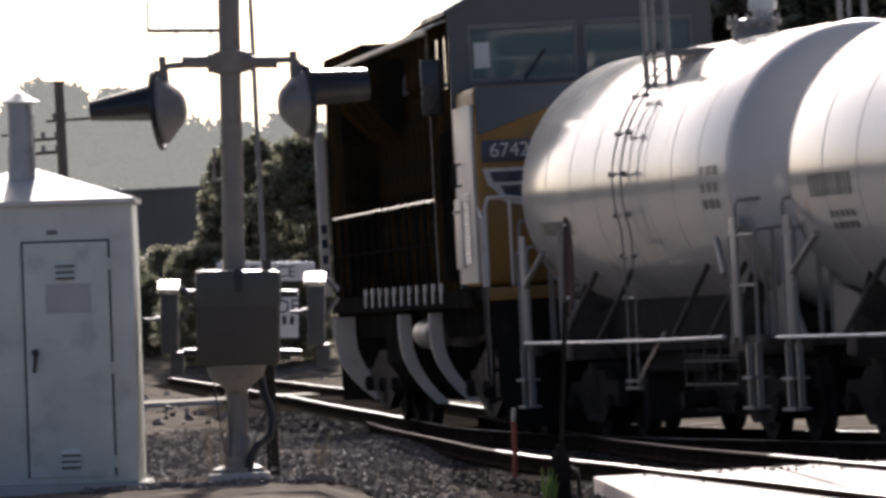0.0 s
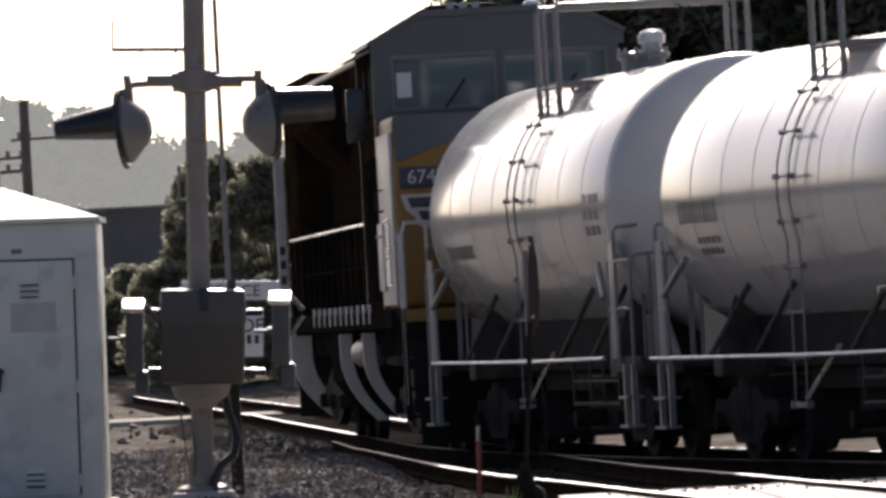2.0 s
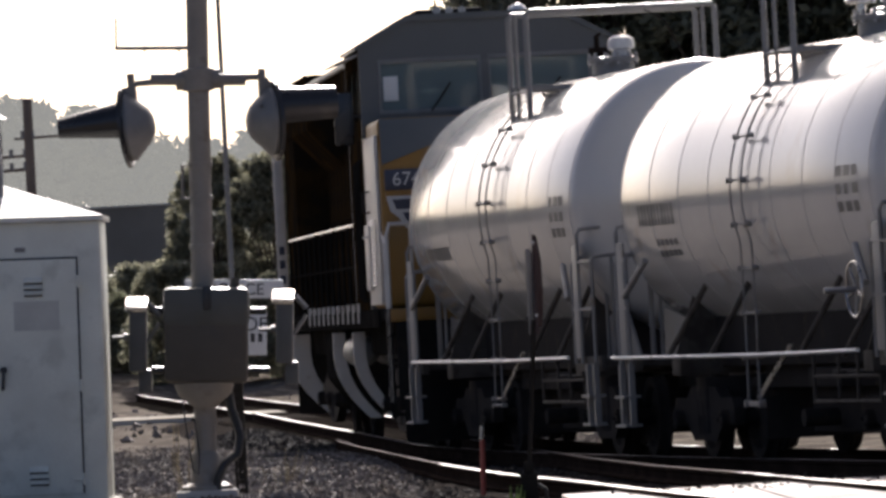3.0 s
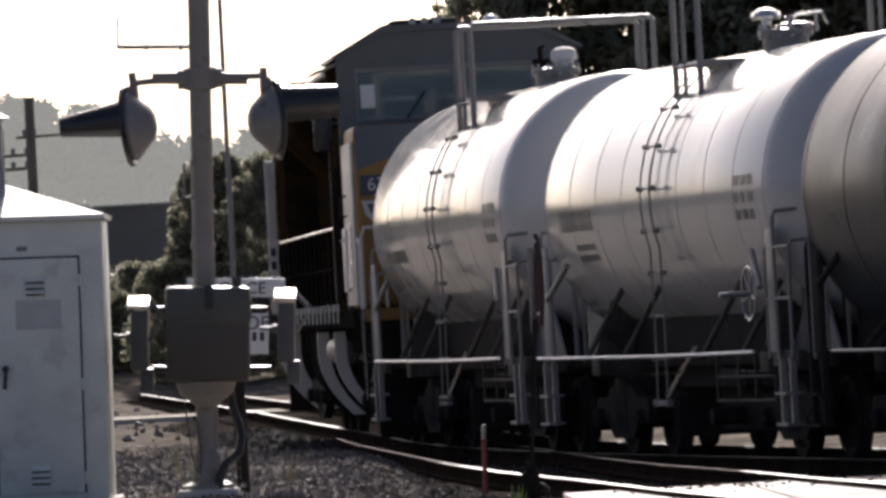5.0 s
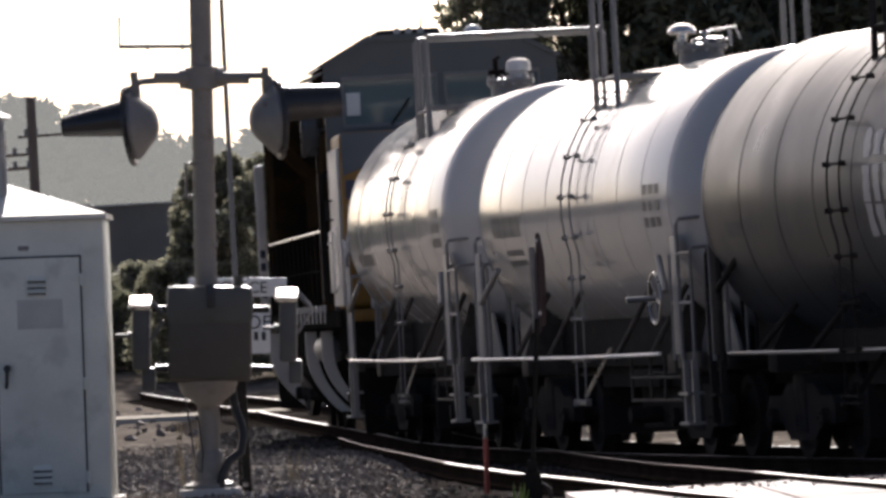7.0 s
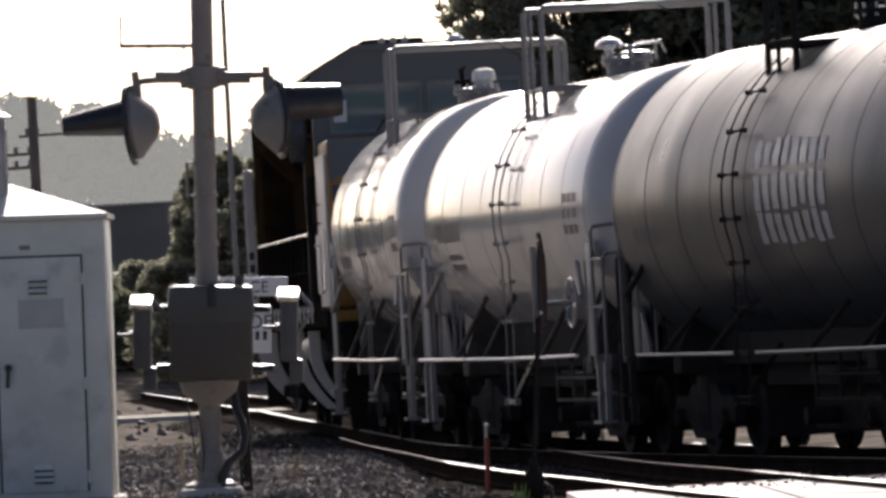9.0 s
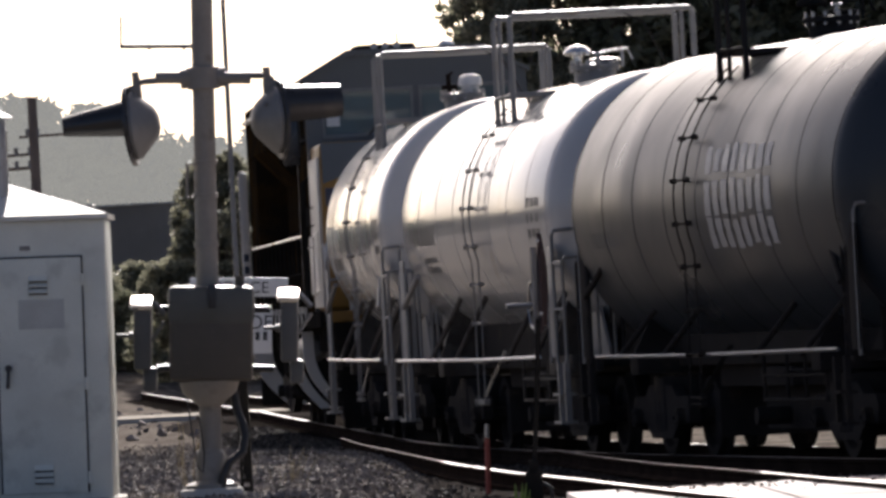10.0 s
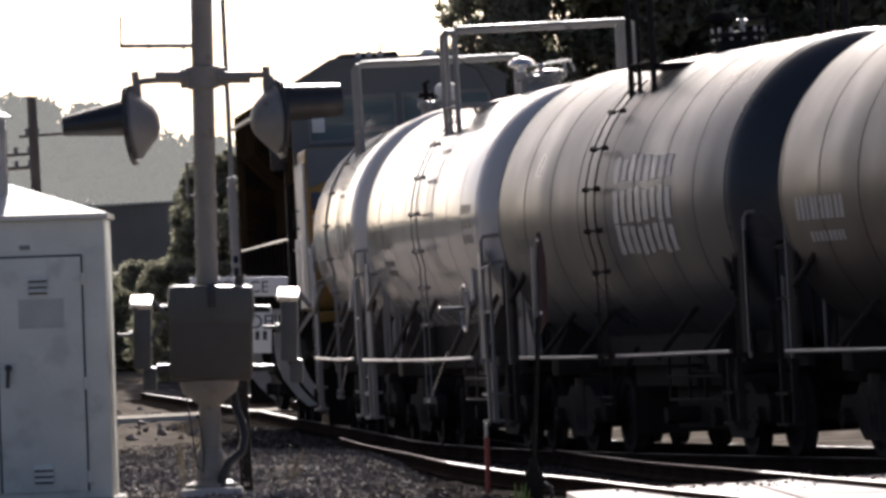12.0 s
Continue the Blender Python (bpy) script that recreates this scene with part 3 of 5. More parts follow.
    made("brake_cylinder", BLACK, car, lambda bm: [rod(bm, (-0.5, -1.5, 0.95), (-0.5, -0.7, 0.95), 0.16, 14), box(bm, -0.9, -0.2, -1.0, 0.2, 0.72, 0.92, bevel=0.03), rod(bm, (-0.3, -3.0, 0.7), (-0.3, 2.6, 0.72), 0.025, 6)])
    made("pipe_rack", style["sill"], car, lambda bm: [rod(bm, (x, -3.5, z), (x, -1.25, z), 0.018, 6) for x, z in ((-1.25, 0.6), (-1.25, 0.84), (-1.05, 0.88))] + [rod(bm, (-1.25, y, 0.58), (-1.25, y, 1.06), 0.018, 6) for y in (-3.5, -2.75, -2.1, -1.25)] + [rod(bm, (-1.25, y, 0.84), (-1.05, y, 0.88), 0.014, 6) for y in (-3.1, -2.4, -1.7)])
    if style["wheel"]:
        def handwheel(bm):
            m = Matrix.Translation((-1.66, -cyl + 0.35, 1.66)) @ pose(0, 0, 0, 0, 90, 0)
            ring = [m @ Vector((0.26 * math.cos(k * math.tau / 20), 0.26 * math.sin(k * math.tau / 20), 0)) for k in range(21)]
            pipe(bm, ring, 0.016, 6)
            for k in range(5):
                a = k * math.tau / 5
                rod(bm, m @ Vector((0, 0, 0.02)), m @ Vector((0.26 * math.cos(a), 0.26 * math.sin(a), 0)), 0.012, 6)
            rod(bm, m @ Vector((0, 0, -0.3)), m @ Vector((0, 0, 0.03)), 0.03, 8)
        made("brake_wheel", STEEL, car, handwheel)

    # stencils: short bars lying on the shell
    def bars(name, mat, y0, y1, a0, rows, n, h, seed):
        rng = random.Random(seed)
        for r_ in range(rows):
            y = y1
            while y > y0:
                w = (y1 - y0) / n * rng.uniform(0.5, 0.8)
                a = radians(a0) - r_ * (h * 1.7) / R
                da = h / R
                bm = bmesh.new()
                vs = [bm.verts.new((-(R + 0.005) * math.cos(q), yy, zc + (R + 0.005) * math.sin(q))) for q, yy in ((a, y), (a, y - w), (a - da, y - w), (a - da, y))]
                bm.faces.new(vs)
                part(name, bm, mat, tank, smooth=False)
                y -= (y1 - y0) / n
    for args in style["stencils"]:
        bars("stencil", *args)
    if style["spray"]:
        rng = random.Random(5)
        for k in range(8):
            bm = bmesh.new()
            y = -0.75 - k * 0.32
            rows_ = []
            for q in range(19):
                a = radians(19 + rng.uniform(-1, 1) - q * 2.0)
                gap = 0.45 if q == 0 else 1.0
                wid = 0.11 * gap * rng.uniform(0.75, 1.1)
                off = rng.uniform(-0.015, 0.015) - q * 0.004
                rows_.append([bm.verts.new((-(R + 0.006) * math.cos(a), y + off + e * wid, zc + (R + 0.006) * math.sin(a))) for e in (-1, 1)])
            for q, (r0, r1) in enumerate(zip(rows_, rows_[1:])):
                if q % 7 == 5:
                    continue
                bm.faces.new((r0[0], r0[1], r1[1], r1[0]))
            part("spray_letter", bm, SPRAY, tank, smooth=False)
    return car


white_style = dict(cap=GLINT, handle=STEEL, sill=SHADE_GRIME, rail=(-4.15, 5.0), seam=SEAM, crown=WHITE_FRAME, ladder=WHITE_FRAME, post=1.08, rail_top=4.95, grate=WHITE_FRAME, dome=True, grab=(WHITE_FRAME,), side=SILL_WHITE, wheel=False, spray=False,
                   stencils=[(DECAL_GREY, -4.1, -3.3, 4, 3, 3, 0.1, 1), (DECAL_GREY, 2.9, 4.2, -12, 1, 9, 0.16, 2)])
tank_car_one = tank_car("white jacketed tank car with a domed valve, ladder and safety rail", WHITE, WHITE_FRAME, 1.502, 2.722, 5.86, 4.945, 4.394, "train of tank cars", white_style)
second_style = dict(white_style, rail=(-3.8, 5.25), dome=False, wheel=True, rail_top=4.95, post=1.06,
                    stencils=[(DECAL_GREY, 2.7, 4.1, -1, 1, 11, 0.22, 3), (DECAL_GREY, 2.9, 3.6, -15, 2, 4, 0.07, 4), (DECAL_GREY, -4.0, -3.2, 6, 3, 3, 0.1, 6)])
tank_car_two = tank_car("white jacketed tank car with a bright hatch and brake wheel", WHITE, WHITE_FRAME, 1.502, 2.676, 5.6, 4.742, 4.301, "train of tank cars", second_style)
grey_style = dict(white_style, cap=SOOT, handle=SOOT, sill=BLACK, rail=(-5.0, 4.3), seam=BLACK, crown=BLACK, ladder=BLACK, grate=BLACK, dome=False, grab=(BLACK, WHITE_FRAME), side=WHITE_FRAME, wheel=False, spray=True, rail_top=5.3, post=1.06,
                  stencils=[(DECAL_GREY, 2.8, 4.1, -8, 1, 8, 0.17, 7)])
tank_car_three = tank_car("weathered grey tank car with pale sprayed letters and black rails", GREY_TANK, BLACK, 1.614, 2.613, 5.65, 4.735, 5.329, "train of tank cars", grey_style)
last_style = dict(grey_style, rail=(-5.0, 4.95), spray=False, stencils=[(SPRAY, 2.8, 4.2, -2, 1, 9, 0.22, 9), (SPRAY, 2.9, 3.9, -14, 1, 7, 0.1, 10)])
tank_car_four = tank_car("dark brown-grey tank car with pale stencil marks", DARK_TANK, BLACK, 1.614, 2.613, 5.8, 4.649, 5.329, "train of tank cars", last_style)


# ---- locomotive ----
def locomotive():
    L = thing("locomotive", "dirty yellow and grey diesel locomotive with a wide nose", "locomotive")
    DECK = 1.72

    def body(name, mat, build, parent=L, label="", **more):
        return made(name, mat, parent, build, label, **more)

    def section(bm, outline, y0, y1):
        """A cross-section (x, z) drawn out along the length."""
        prism(bm, outline, y1 - y0, Matrix(((1, 0, 0, 0), (0, 0, 1, y0), (0, 1, 0, 0), (0, 0, 0, 1))))
    # underframe and deck
    body("underframe", SOOT, lambda bm: [box(bm, -1.2, 1.2, -10.3, 10.4, 1.15, DECK - 0.12, bevel=0.03), box(bm, -1.52, 1.52, -10.35, 10.6, DECK - 0.14, DECK, bevel=0.02)])
    body("side_sill", SOOT, lambda bm: box(bm, -1.55, -1.525, -9.2, 10.4, DECK - 0.22, DECK - 0.01))

    # nose: upright front, yellow with a grey upper part
    across = Matrix(((0, 0, 1, -1.5), (1, 0, 0, 0), (0, 1, 0, 0), (0, 0, 0, 1)))

    def nose_body(bm):
        prism(bm, [(-10.05, DECK), (-7.86, DECK), (-7.86, 4.0), (-9.84, 4.0), (-9.88, 3.94), (-10.05, 3.4)], 3.0, across)
        bmesh.ops.bevel(bm, geom=[e for e in bm.edges], offset=0.07, segments=3, profile=0.5, affect="EDGES")
    nose = body("nose", YELLOW, nose_body, label="yellow nose")

    def nose_upper(bm):
        rows_ = []
        for x, low in ((-1.47, 3.44), (-0.95, 3.62), (-0.4, 3.8), (0.4, 3.8), (0.95, 3.62), (1.47, 3.44)):
            col = []
            for z in (low, (low + 3.9) / 2, 3.9, 3.99):
                y = -10.064 + 0.17 * (z - 3.4) / 0.54 + max(0.0, z - 3.92) * 0.4
                col.append((x, y - 0.004, z))
            rows_.append(([bm.verts.new(c) for c in col], [bm.verts.new((c[0], c[1] + 0.03, c[2])) for c in col]))
        for (a, a2), (b, b2) in zip(rows_, rows_[1:]):
            for k in range(3):
                bm.faces.new((a[k], a[k + 1], b[k + 1], b[k]))
                bm.faces.new((a2[k], b2[k], b2[k + 1], a2[k + 1]))
    body("nose_top", LOCO_GREY, nose_upper, nose, "grey upper part of the nose")

    # pale side panel of the nose with louvres and a hatch
    side = body("side_panel", PANEL_GREY, lambda bm: box(bm, -1.545, -1.502, -9.9, -7.9, DECK + 0.05, 3.8, bevel=0.015), nose, "pale grey equipment panel")
    louvre = None
    for k in range(17):
        for col in (0, 1):
            m = Matrix.Translation((-1.547, -9.45 + col * 0.42, 2.0 + k * 0.048))
            if louvre is None:
                bm = bmesh.new()
                prism(bm, [(0, 0), (-0.03, 0.0), (0, 0.036)], 0.34, Matrix(((1, 0, 0, 0), (0, 0, 1, 0), (0, 1, 0, 0), (0, 0, 0, 1))))
                louvre = part("louvre", bm, PANEL_GREY, nose)
                louvre.matrix_basis = m
            else:
                shared("louvre", louvre.data, nose, m)
    body("hatch", PANEL_GREY, lambda bm: [box(bm, -1.585, -1.549, -8.7, -7.95, 1.95, 2.75, bevel=0.012)] + [rod(bm, (-1.595, -8.64 + k * 0.15, 2.6), (-1.595, -8.6 + k * 0.15, 2.6), 0.02, 6) for k in range(5)], nose)
    for y in (-8.6, -8.2):
        body("grab_iron", BLACK, lambda bm: pipe(bm, [(-1.545, y, 2.9), (-1.61, y, 2.9), (-1.61, y, 3.15), (-1.545, y, 3.15)], 0.014, 6), nose)

    # number board and wing emblem on the nose front
    fwd = pose(0, 0, 0, 90, 0, 0)
    board = body("number_board", DECAL_BLUE, lambda bm: box(bm, -1.45, -0.83, -10.085, -10.045, 3.13, 3.38, bevel=0.012), nose, "dark number board with white digits")
    letters("number", "6742", 0.23, DECAL_WHITE, board, Matrix.Translation((-1.13, -10.09, 3.255)) @ fwd)
    body("number_board", DECAL_BLUE, lambda bm: box(bm, 0.62, 1.38, -10.085, -10.045, 3.070, 3.360, bevel=0.012), nose, "dark number board")
    body("headlight", BLACK, lambda bm: [box(bm, -0.3, 0.3, -10.1, -10.04, 3.040, 3.360, bevel=0.03)] + [rod(bm, (x, -10.04, 3.200), (x, -10.13, 3.200), 0.12, 16) for x in (-0.14, 0.14)], nose)
    for side_ in (-1, 1):
        wing = new("wing_emblem")
        wing.parent = nose
        wing["label"] = "dark blue wing emblem edged in white"
        flat = Matrix(((side_ * 1.18, 0, 0, 0), (0, 0, -1, -10.046), (0, 1, 0, 0.1), (0, 0, 0, 1)))
        edge_out = [(1.22, 2.960), (0.0, 2.960), (0.0, 2.220), (0.25, 2.250), (0.45, 2.380), (0.8, 2.440), (0.86, 2.530), (1.04, 2.580), (1.1, 2.700), (1.18, 2.780)]
        made("wing_edge", DECAL_WHITE, wing, lambda bm: prism(bm, edge_out, 0.008, flat), smooth=False)
        inner = Matrix(((side_ * 1.18, 0, 0, 0), (0, 0, -1, -10.056), (0, 1, 0, 0.1), (0, 0, 0, 1)))
        for pts in ([(1.16, 2.920), (0.05, 2.920), (0.05, 2.800), (1.12, 2.800)], [(1.06, 2.760), (0.05, 2.760), (0.05, 2.620), (1.0, 2.620)], [(0.84, 2.580), (0.05, 2.580), (0.05, 2.480), (0.78, 2.480)], [(0.44, 2.420), (0.05, 2.420), (0.05, 2.280), (0.24, 2.300)]):
            made("feather", DECAL_BLUE, wing, lambda bm: prism(bm, pts, 0.006, inner), smooth=False)
        made("feather_stripe", DECAL_WHITE, wing, lambda bm: prism(bm, [(0.85, 2.710), (0.3, 2.710), (0.3, 2.670), (0.8, 2.670)], 0.006, Matrix(((side_ * 1.18, 0, 0, 0), (0, 0, -1, -10.064), (0, 1, 0, 0.1), (0, 0, 0, 1)))), smooth=False)

    # cab: walls round real windows, with a dark room inside
    Y1, Y2 = -7.86, -5.1
    SIDE, TOPZ = 1.54, 4.92

    cab = new("cab")
    cab.parent = L
    cab["label"] = "grey cab"
    made("front_wall", LOCO_GREY, cab, lambda bm: box(bm, -SIDE, SIDE, Y1, Y1 + 0.06, DECK, 4.14))
    for a, b in ((-SIDE, -1.28), (-0.07, 0.07), (1.28, SIDE)):
        made("window_post", LOCO_GREY, cab, lambda bm: box(bm, a, b, Y1, Y1 + 0.06, 4.14, 4.72))
    made("brow", LOCO_GREY, cab, lambda bm: prism(bm, [(-SIDE, 4.72), (SIDE, 4.72), (SIDE, TOPZ), (0.95, 5.24), (-0.95, 5.24), (-SIDE, TOPZ)], 0.06, Matrix(((1, 0, 0, 0), (0, 0, 1, Y1), (0, 1, 0, 0), (0, 0, 0, 1)))))

    def rear(bm):
        box(bm, -SIDE, SIDE, Y2 - 0.06, Y2, DECK, 4.2)
        for a, b in ((-SIDE, -1.4), (-1.12, 1.12), (1.4, SIDE)):
            box(bm, a, b, Y2 - 0.06, Y2, 4.2, 4.62)
        box(bm, -SIDE, SIDE, Y2 - 0.06, Y2, 4.62, TOPZ)
    body("rear_wall", CAB_DARK, rear, cab)

    def flank(bm, x):
        a, b = sorted((x, x * 0.96))
        box(bm, a, b, Y1 + 0.06, Y2 - 0.06, DECK, 4.05)
        for y0, y1 in ((Y1 + 0.06, -7.4), (-6.62, -6.5), (-5.65, Y2 - 0.06)):
            box(bm, a, b, y0, y1, 4.05, 4.68)
        box(bm, a, b, Y1 + 0.06, Y2 - 0.06, 4.68, TOPZ)
    # Cab sides take the darkened yellow too, for the shade on that flank.
    for x in (-SIDE, SIDE):
        body("side_wall", SHADED_FLANK_YELLOW, lambda bm: flank(bm, x), cab)
        for y0, y1 in ((-7.4, -6.62), (-6.5, -5.65)):
            body("side_window", PANE, lambda bm: box(bm, x * 0.975 - 0.006, x * 0.975 + 0.006, y0, y1, 4.05, 4.68), cab).visible_shadow = False
    body("roof", LOCO_GREY, lambda bm: section(bm, [(-SIDE - 0.05, TOPZ - 0.03), (-SIDE - 0.05, TOPZ + 0.02), (-0.94, 5.3), (0.94, 5.3), (SIDE + 0.05, TOPZ + 0.02), (SIDE + 0.05, TOPZ - 0.03), (0.92, 5.22), (-0.92, 5.22)], Y1 - 0.06, Y2 + 0.02), cab)
    body("floor", CAB_DARK, lambda bm: box(bm, -1.45, 1.45, Y1 + 0.06, Y2 - 0.06, 3.0, 3.1), cab)
    body("control_stand", CAB_DARK, lambda bm: [box(bm, -1.2, -0.2, -7.7, -7.2, 3.1, 4.2, bevel=0.05), box(bm, 0.3, 1.2, -7.7, -7.2, 3.1, 4.18, bevel=0.05), box(bm, -0.9, -0.4, -6.3, -5.8, 3.1, 4.42, bevel=0.08)], cab)
    for x0, x1 in ((-1.28, -0.07), (0.07, 1.28)):
        pane = body("windshield", PANE, lambda bm: box(bm, x0, x1, Y1 + 0.015, Y1 + 0.03, 4.14, 4.72), cab)
        pane.visible_shadow = False

        def gasket(bm):
            for a, b, c, d in ((x0 - 0.03, x1 + 0.03, 4.09, 4.145), (x0 - 0.03, x1 + 0.03, 4.715, 4.77), (x0 - 0.03, x0 + 0.005, 4.145, 4.715), (x1 - 0.005, x1 + 0.03, 4.145, 4.715)):
                box(bm, a, b, Y1 - 0.018, Y1 + 0.012, c, d, bevel=0.008)
        made("gasket", CAB_DARK, pane, gasket, "rubber gasket")
        made("wiper", BLACK, pane, lambda bm: [rod(bm, ((x0 + x1) / 2, Y1 - 0.03, 4.11), ((x0 + x1) / 2 + 0.25, Y1 - 0.03, 4.45), 0.012, 6)])
    # Added white patch stands for the bright window seen through the cab.
    body("sun_visor", SIGN_WHITE, lambda bm: box(bm, -1.25, -1.07, Y1 + 0.006, Y1 + 0.012, 4.26, 4.56, bevel=0.002), cab, "added pale patch standing for a bright window behind")
    # mirrors and gear hung on the cab's side
    body("awning", PANEL_GREY, lambda bm: section(bm, [(-1.52, 4.84), (-1.82, 4.74), (-1.82, 4.76), (-1.52, 4.87)], -7.6, -5.4), cab, "pale awning over the side windows")
    mirror = body("mirror", SIGNAL_BLACK, lambda bm: [box(bm, -1.86, -1.62, -7.62, -7.56, 3.75, 4.4, bevel=0.03), rod(bm, (-1.5, -7.59, 4.1), (-1.64, -7.59, 4.1), 0.02, 6)], cab)
    body("side_grab", SOOT, lambda bm: [pipe(bm, [(-1.54, y, DECK + 0.1), (-1.6, y, DECK + 0.15), (-1.6, y, 3.5), (-1.54, y, 3.55)], 0.022, 6) for y in (-7.75, -7.3, -6.9)], cab)
    # roof gear
    body("cooler", BLACK, lambda bm: [box(bm, -0.75, 0.1, -6.8, -5.6, 5.3, 5.4, bevel=0.04)], cab)
    body("horn", STEEL, lambda bm: [rod(bm, (-0.5 + 0.16 * k, -7.2 + 0.05 * k, 5.36), (-0.5 + 0.16 * k, -6.8, 5.38), 0.05, 10, 0.02) for k in range(3)] + [rod(bm, (-0.34, -6.85, 5.29), (-0.34, -6.85, 5.37), 0.03, 8)], cab)
    body("antenna", SIGN_WHITE, lambda bm: lathe(bm, [(0.12, 5.29), (0.12, 5.35), (0.08, 5.4), (0.0, 5.43)], 16, Matrix.Translation((0.55, -6.6, 0))), cab, "small white dome antenna")
    body("antenna", BLACK, lambda bm: rod(bm, (-0.12, -6.4, 5.29), (-0.12, -6.4, 5.56), 0.012, 6), cab)

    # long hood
    hood = body("hood", SHADED_FLANK_YELLOW, lambda bm: section(bm, [(-0.98, DECK), (0.98, DECK), (0.98, 4.5), (0.78, 4.86), (-0.78, 4.86), (-0.98, 4.5)], -5.09, 4.19), label="sooty yellow long hood, darkened for the shade on its flank")
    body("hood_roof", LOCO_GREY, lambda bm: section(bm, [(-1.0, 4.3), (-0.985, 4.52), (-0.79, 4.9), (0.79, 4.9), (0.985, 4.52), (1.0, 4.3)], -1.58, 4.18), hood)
    body("radiator_house", SHADED_FLANK_YELLOW, lambda bm: section(bm, [(-0.98, DECK), (0.98, DECK), (0.98, 3.7), (1.5, 4.25), (1.5, 5.0), (-1.5, 5.0), (-1.5, 4.25), (-0.98, 3.7)], 4.2, 10.4), hood, "flared radiator housing, darkened for flank shade")
    body("dynamic_brake_house", SHADED_FLANK_YELLOW, lambda bm: section(bm, [(-0.98, 3.9), (0.98, 3.9), (1.48, 4.2), (1.48, 4.86), (1.3, 5.0), (-1.3, 5.0), (-1.48, 4.86), (-1.48, 4.2)], -5.05, -1.6), hood, "boxed blower housing, darkened for flank shade")
    body("rear_cabinet", SHADED_FLANK_YELLOW, lambda bm: box(bm, -1.47, 1.47, 8.4, 10.86, DECK, 4.3, bevel=0.03), hood, "full-width rear cabinet, darkened for flank shade")
    door0 = None
    for k in range(18):
        y = -4.95 + k * 0.84
        if door0 is None:
            bm = bmesh.new()
            box(bm, -0.02, 0.0, 0.0, 0.78, DECK + 0.15, 3.9, bevel=0.006)
            rod(bm, (-0.03, 0.1, 2.6), (-0.03, 0.1, 3.0), 0.014, 6)
            door0 = part("hood_door", bm, SHADED_FLANK_YELLOW, hood)
            door0.location = (-0.982, y, 0)
        else:
            shared("hood_door", door0.data, hood, Matrix.Translation((-0.982, y, 0)))
    # Added pale strip paints in the sunlight caught by the roof edge.
    body("eave_strip", PANEL_GREY, lambda bm: [box(bm, -1.56, -1.5, -5.0, 10.3, 4.78, 4.84, bevel=0.01)], hood, "added pale strip standing for the sunlit roof edge")
    body("exhaust_stack", BLACK, lambda bm: box(bm, -0.35, 0.35, 1.2, 2.2, 4.85, 5.02, bevel=0.03), hood)
    body("end_panel", PANEL_GREY, lambda bm: [box(bm, -1.64, -1.5, 10.9, 10.98, 1.75, 4.05, bevel=0.01)], hood, "pale corner post with dark marks")
    for z in (2.0, 2.2, 2.42, 2.62):
        body("end_mark", DECAL_BLUE, lambda bm: box(bm, -1.61, -1.53, 10.892, 10.898, z, z + 0.12), hood)

    # walkway rails
    post0 = None
    for k in range(15):
        y = -7.0 + k * 1.22
        if post0 is None:
            bm = bmesh.new()
            rod(bm, (0, 0, DECK - 0.05), (0, 0, DECK + 1.08), 0.021, 8)
            box(bm, -0.03, 0.03, -0.03, 0.03, DECK - 0.2, DECK + 0.02)
            post0 = part("stanchion", bm, SOOT, L)
            post0.location = (-1.5, y, 0)
        else:
            shared("stanchion", post0.data, L, Matrix.Translation((-1.5, y, 0)))
        shared("stanchion", post0.data, L, Matrix.Translation((1.5, y, 0)))
    for x in (-1.5, 1.5):
        body("handrail", STEEL, lambda bm: pipe(bm, [(x, -7.0, DECK + 1.06), (x, -4.0, DECK + 1.08), (x, 3.0, DECK + 1.08), (x, 10.1, DECK + 1.08)], 0.02, 8))
        body("handrail", SOOT, lambda bm: pipe(bm, [(x, -7.0, DECK + 0.55), (x, 10.1, DECK + 0.56)], 0.016, 6))
    # white-tipped bolts of the deck edge
    for k in range(11):
        y = -5.6 + k * 1.05
        body("deck_bracket", PANEL_GREY, lambda bm: box(bm, -1.57, -1.53, y, y + 0.09, DECK - 0.16, DECK + 0.08, bevel=0.006))

    # front platform: steps, rails, pilot
    for x in (-1, 1):
        def step_well(bm):
            for z in (0.45, 0.78, 1.1, 1.42):
                box(bm, x * 1.05, x * 1.5, -10.62, -10.25, z - 0.02, z + 0.02)
            box(bm, x * 1.5 - 0.02, x * 1.5 + 0.02, -10.65, -10.6, 0.4, DECK)
            box(bm, x * 1.5 - 0.02, x * 1.5 + 0.02, -10.26, -10.2, 0.4, DECK)
        body("step", SOOT, step_well)
        body("end_handrail", PANEL_GREY, lambda bm: [pipe(bm, [(x * 1.5, -10.6, 0.6), (x * 1.5, -10.62, 2.6), (x * 1.46, -10.6, 2.72), (x * 1.2, -10.45, 2.72), (x * 0.5, -10.45, 2.6), (x * 0.45, -10.45, DECK)], 0.024, 8), rod(bm, (x * 1.2, -10.45, 2.72), (x * 1.2, -10.45, DECK), 0.02, 8), pipe(bm, [(x * 1.5, -10.2, 0.6), (x * 1.5, -10.2, 2.5), (x * 1.5, -9.9, 2.62)], 0.022, 8)], label="pale pipe handrail of the end steps")
    body("platform_edge", YELLOW, lambda bm: box(bm, -1.5, 1.5, -10.7, -10.36, DECK - 0.16, DECK - 0.01, bevel=0.01), label="yellow end platform edge")
